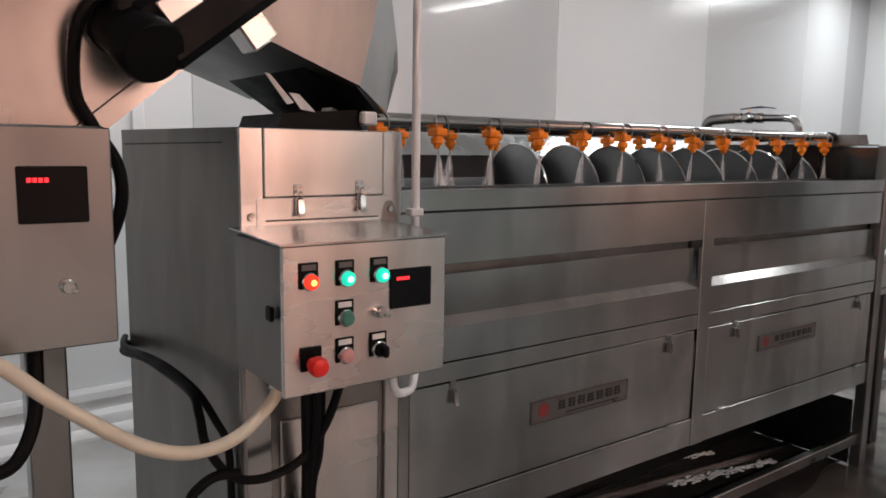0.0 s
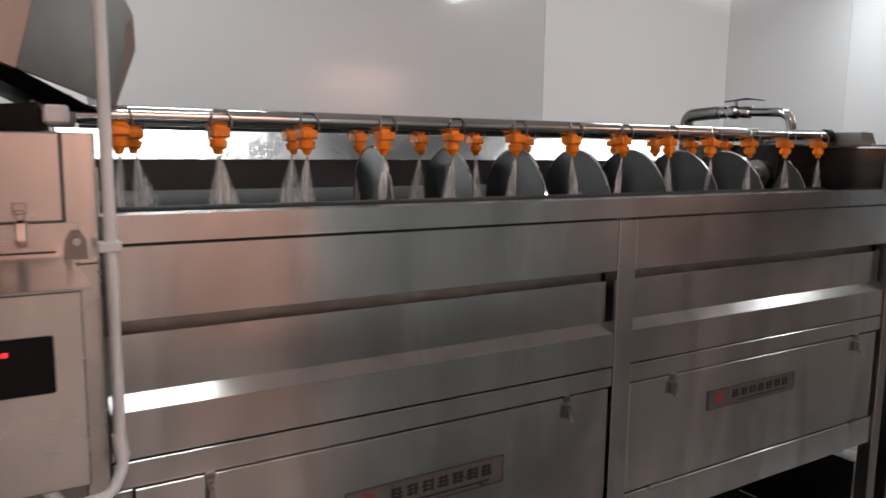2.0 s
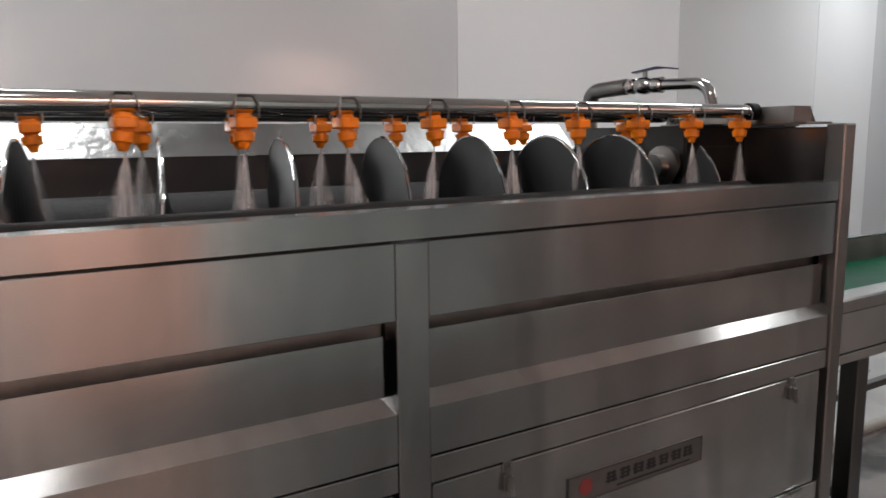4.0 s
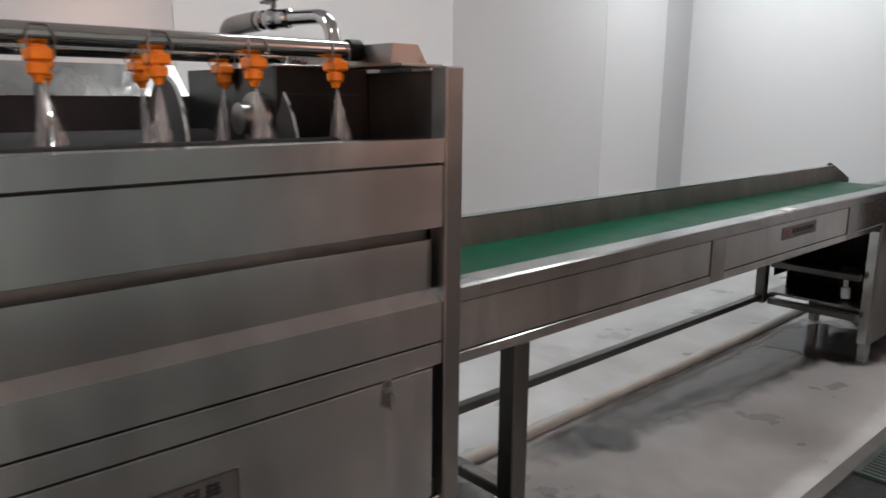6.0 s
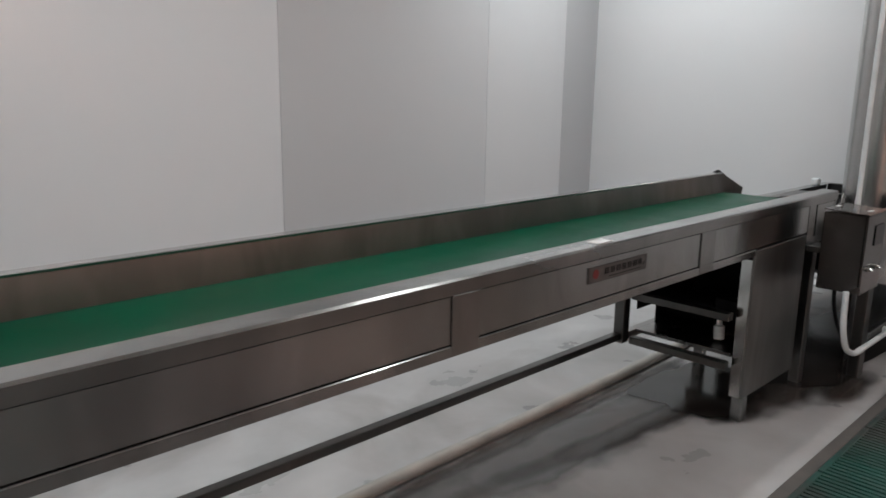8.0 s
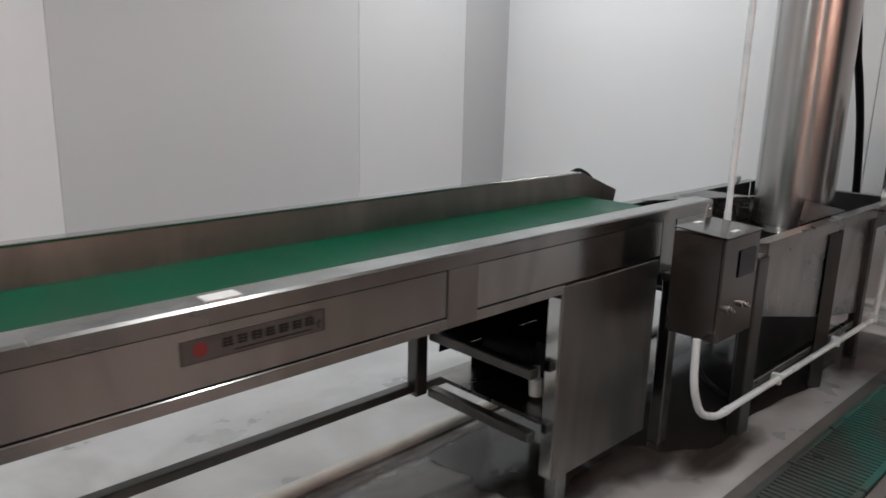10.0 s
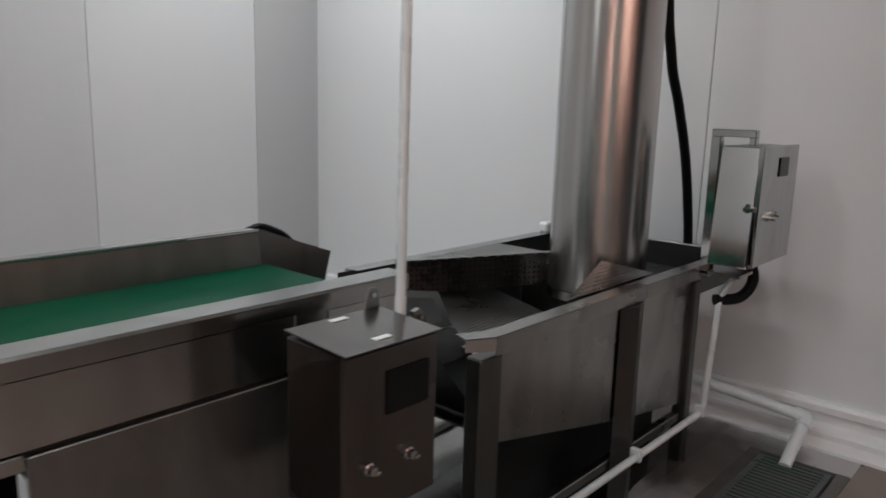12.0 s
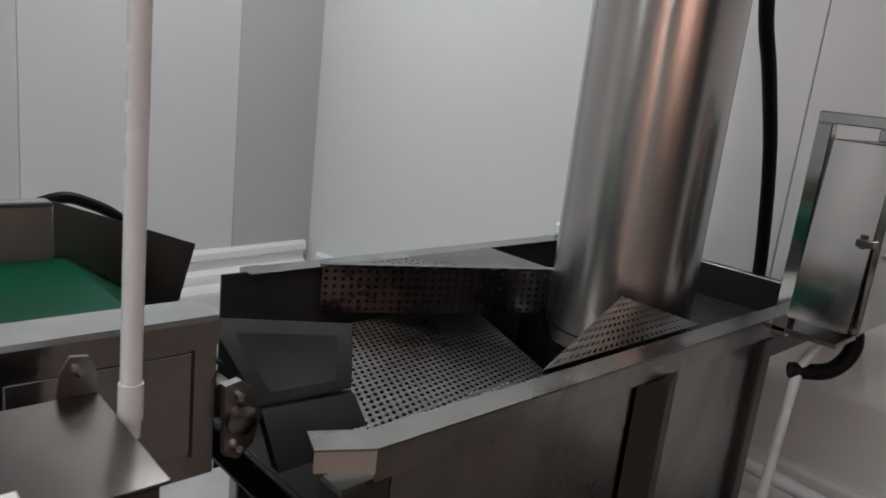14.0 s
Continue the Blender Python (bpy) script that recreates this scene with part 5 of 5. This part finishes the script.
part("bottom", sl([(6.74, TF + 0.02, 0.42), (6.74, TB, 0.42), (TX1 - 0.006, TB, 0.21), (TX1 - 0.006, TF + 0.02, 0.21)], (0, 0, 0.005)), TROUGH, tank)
part("inlet_wall", sl([(6.605, 0.055, 0.652), (6.605, 0.56, 0.652), (6.80, 0.60, 0.424), (6.80, 0.055, 0.424)], (0.004, 0, -0.004)), INSIDE, tank, "dark sloping inlet plate")
part("inlet_flap", sl([(6.68, 0.345, 0.715), (6.955, 0.345, 0.662), (6.86, 0.21, 0.618), (6.69, 0.20, 0.632)], (0.0, 0.003, 0.004)), INSIDE, tank)
part("inlet_skirt", sl([(6.69, 0.19, 0.628), (6.86, 0.20, 0.612), (6.84, 0.12, 0.57), (6.68, 0.12, 0.57)], (0, 0.02, 0)), RUBBER, tank, "black skirt below the inlet flap")
hub = part("bearing_flange", sl([(6.573, 0.076, 0.738), (6.593, 0.076, 0.742), (6.612, 0.076, 0.726), (6.622, 0.076, 0.690), (6.612, 0.076, 0.655), (6.593, 0.076, 0.640), (6.576, 0.076, 0.648)], (0, 0.012, 0)), STEEL_WORN_DIM, tank, "grey bolted bearing flange")
part("bearing_cap", lathe(bmesh.new(), (6.594, 0.076, 0.692), (0, -1, 0), [(0, 0.020), (0.008, 0.019), (0.011, 0.012), (0.012, 0.004)], 18), STEEL_WORN_DIM, hub)
for bz in (0.724, 0.658):
    part("bolt", cy((6.590, 0.076, bz), (6.590, 0.066, bz), 0.006, 0.005, 6), STEEL_BRIGHT, hub)
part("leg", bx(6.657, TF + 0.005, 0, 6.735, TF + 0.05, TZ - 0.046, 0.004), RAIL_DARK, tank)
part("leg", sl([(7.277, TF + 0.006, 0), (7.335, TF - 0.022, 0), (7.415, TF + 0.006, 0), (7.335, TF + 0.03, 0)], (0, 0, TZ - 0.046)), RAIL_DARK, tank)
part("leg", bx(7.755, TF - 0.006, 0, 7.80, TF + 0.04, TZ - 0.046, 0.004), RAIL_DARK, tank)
part("leg", bx(6.92, TB + 0.011, 0, 6.97, TB + 0.05, TZ - 0.004, 0.004), STEEL_V, tank)
part("leg", bx(7.90, TB + 0.011, 0, 7.95, TB + 0.05, TZ - 0.004, 0.004), STEEL_V, tank)
# added dark sheet: covers the bright floor behind, as shade below the tank
part("shade_wall", bx(6.82, 0.06, 0.010, 7.77, 0.07, 0.42), INSIDE, tank)
part("stretcher", bx(6.735, TF + 0.012, 0.15, 7.755, TF + 0.04, 0.18, 0.003), STEEL_WORN_DIM, tank)
part("guide_plate", perforated(bmesh.new(), (7.085, 0.640, 0.575), (0.50, -0.23, 0), (0, 0, 0.105), 0.019, 0.002), PERF, tank, "perforated steel guide plate")
part("guide_top", perforated(bmesh.new(), (7.605, 0.648, 0.681), (-0.52, 0, 0), (0, -0.236, 0), 0.019, 0.002, corner=True), STEEL_WORN_DIM, tank, "perforated steel guide top")
part("guide_plate", perforated(bmesh.new(), (7.078, 0.006, 0.580), (0.385, 0.124, 0.027), (0, 0, 0.104), 0.019, 0.002), PERF, tank, "perforated steel guide plate")
part("guide_top", perforated_triangle(bmesh.new(), (7.068, 0.0, 0.687), (7.552, 0.0, 0.687), (7.468, 0.131, 0.716), 0.017, 0.002), STEEL_WORN_DIM, tank, "perforated steel guide top")
part("guide_lip", sl([(7.080, 0.640, 0.684), (7.612, 0.398, 0.684), (7.620, 0.416, 0.684), (7.088, 0.658, 0.684)], (0, 0, 0.002)), STEEL_WORN_DIM, tank)
part("sieve_floor", perforated(bmesh.new(), (6.76, 0.0, 0.585), (0.60, 0.16, -0.06), (0.22, 0.52, 0.0), 0.019, 0.002, hole=0.40), STEEL_WORN_DIM, tank, "perforated steel sieve floor")

# duct and hose over the tank
duct = thing("duct", (7.645, 0.245, 0.56), "bright round steel duct rising from the tank", "duct")
part("duct_pipe", cy((7.645, 0.245, 0.575), (7.640, 0.245, CEIL), 0.161, seg=64, cap=False), DUCT_STEEL, duct)
part("duct_lining", cy((7.645, 0.245, 0.58), (7.640, 0.245, CEIL), 0.158, seg=40, cap=False), INSIDE, duct)
part("duct_foot", cy((7.645, 0.245, 0.560), (7.645, 0.245, 0.590), 0.167, seg=56, cap=False), STEEL_BRIGHT, duct)
hose2 = thing("hose", (8.185, 0.16, 0.6), "black rubber hose rising to the ceiling", "hose")
part("tube", sw(spline([(8.185, 0.16, 0.60), (8.165, 0.16, 0.75), (8.09, 0.16, 1.0), (7.99, 0.16, 1.20), (7.90, 0.16, 1.36), (7.85, 0.17, 1.7), (7.84, 0.18, CEIL)], 8), 0.0175, 14), RUBBER, hose2)
part("collar", cy((7.84, 0.18, CEIL - 0.05), (7.84, 0.18, CEIL), 0.024, seg=16), BLACK, hose2)

# ---- wall-side control box on the tank's end ----
sbox = thing("control_box", (7.9, -0.16, TZ), "mirror-bright stainless control box on the tank's end", "control box")
part("body", bx(7.742, -0.225, 0.715, 8.06, -0.105, 1.078, 0.004), STEEL_SHADED, sbox)
sd = part("door", bx(7.735, -0.234, 0.712, 8.065, -0.2255, 1.082, 0.003), STEEL, sbox)
part("side_plate", sl([(7.702, -0.222, 0.718), (7.737, -0.222, 1.076), (7.737, -0.108, 1.076), (7.702, -0.108, 0.718)], (0.004, 0, 0)), MIRROR, sbox)
part("edge_trim", bx(7.7315, -0.236, 0.712, 7.7350, -0.220, 1.084, 0.001), STEEL_BRIGHT, sbox)
part("back_strap", bx(7.735, -0.100, TZ - 0.02, 7.765, -0.070, 1.105, 0.002), MIRROR, sbox)
part("top_strap", bx(7.735, -0.205, 1.1055, 7.765, -0.070, 1.128, 0.002), MIRROR, sbox)
part("top_strap", bx(7.735, -0.205, 1.0825, 7.765, -0.185, 1.105, 0.002), MIRROR, sbox)
display(7.88, 7.965, -0.234, 0.985, 1.045, sd, lit=False)
cam_lock(7.83, -0.234, 0.86, sd)
cam_lock(7.86, -0.234, 0.87, sd)
part("side_latch", box(bx(7.715, -0.225, 0.885, 7.735, -0.195, 0.90, 0.002), 7.718, -0.215, 0.875, 7.730, -0.20, 0.91, 0.002), STEEL_BRIGHT, sbox)
part("corrugated_hose", sw(spline([(7.90, -0.17, 0.715), (7.905, -0.185, 0.64), (7.87, -0.16, 0.585), (7.81, -0.10, 0.575)], 8), 0.018, 14), RUBBER, sbox, "black corrugated hose")
part("base_bracket", bx(7.735, -0.20, 0.672, 7.85, -0.055, 0.684, 0.002), STEEL_WORN_DIM, sbox)
part("stand_strut", bx(7.755, -0.10, 0.684, 7.78, -0.08, 0.72, 0.002), STEEL, sbox)

# drain pipe by the wall
drain = thing("drain_pipe", (8.0, -0.33, 0), "white plastic drain pipe ending at the floor grating", "pipe")
part("pipe", sw(rounded([(8.10, 0.30, 0.20), (8.11, -0.08, 0.172), (8.165, -0.335, 0.128), (7.968, -0.333, 0.012)], 0.02, 4), 0.0205, 16), PVC, drain)
part("elbow", sw(rounded([(8.157, -0.295, 0.136), (8.165, -0.335, 0.128), (8.125, -0.335, 0.104)], 0.02, 4), 0.0255, 16), PVC, drain)
single("fitting", bx(7.93, 0.64, 0.683, 7.99, 0.685, 0.725, 0.008), PVC, "small white plastic fitting beside the tank", "fitting")
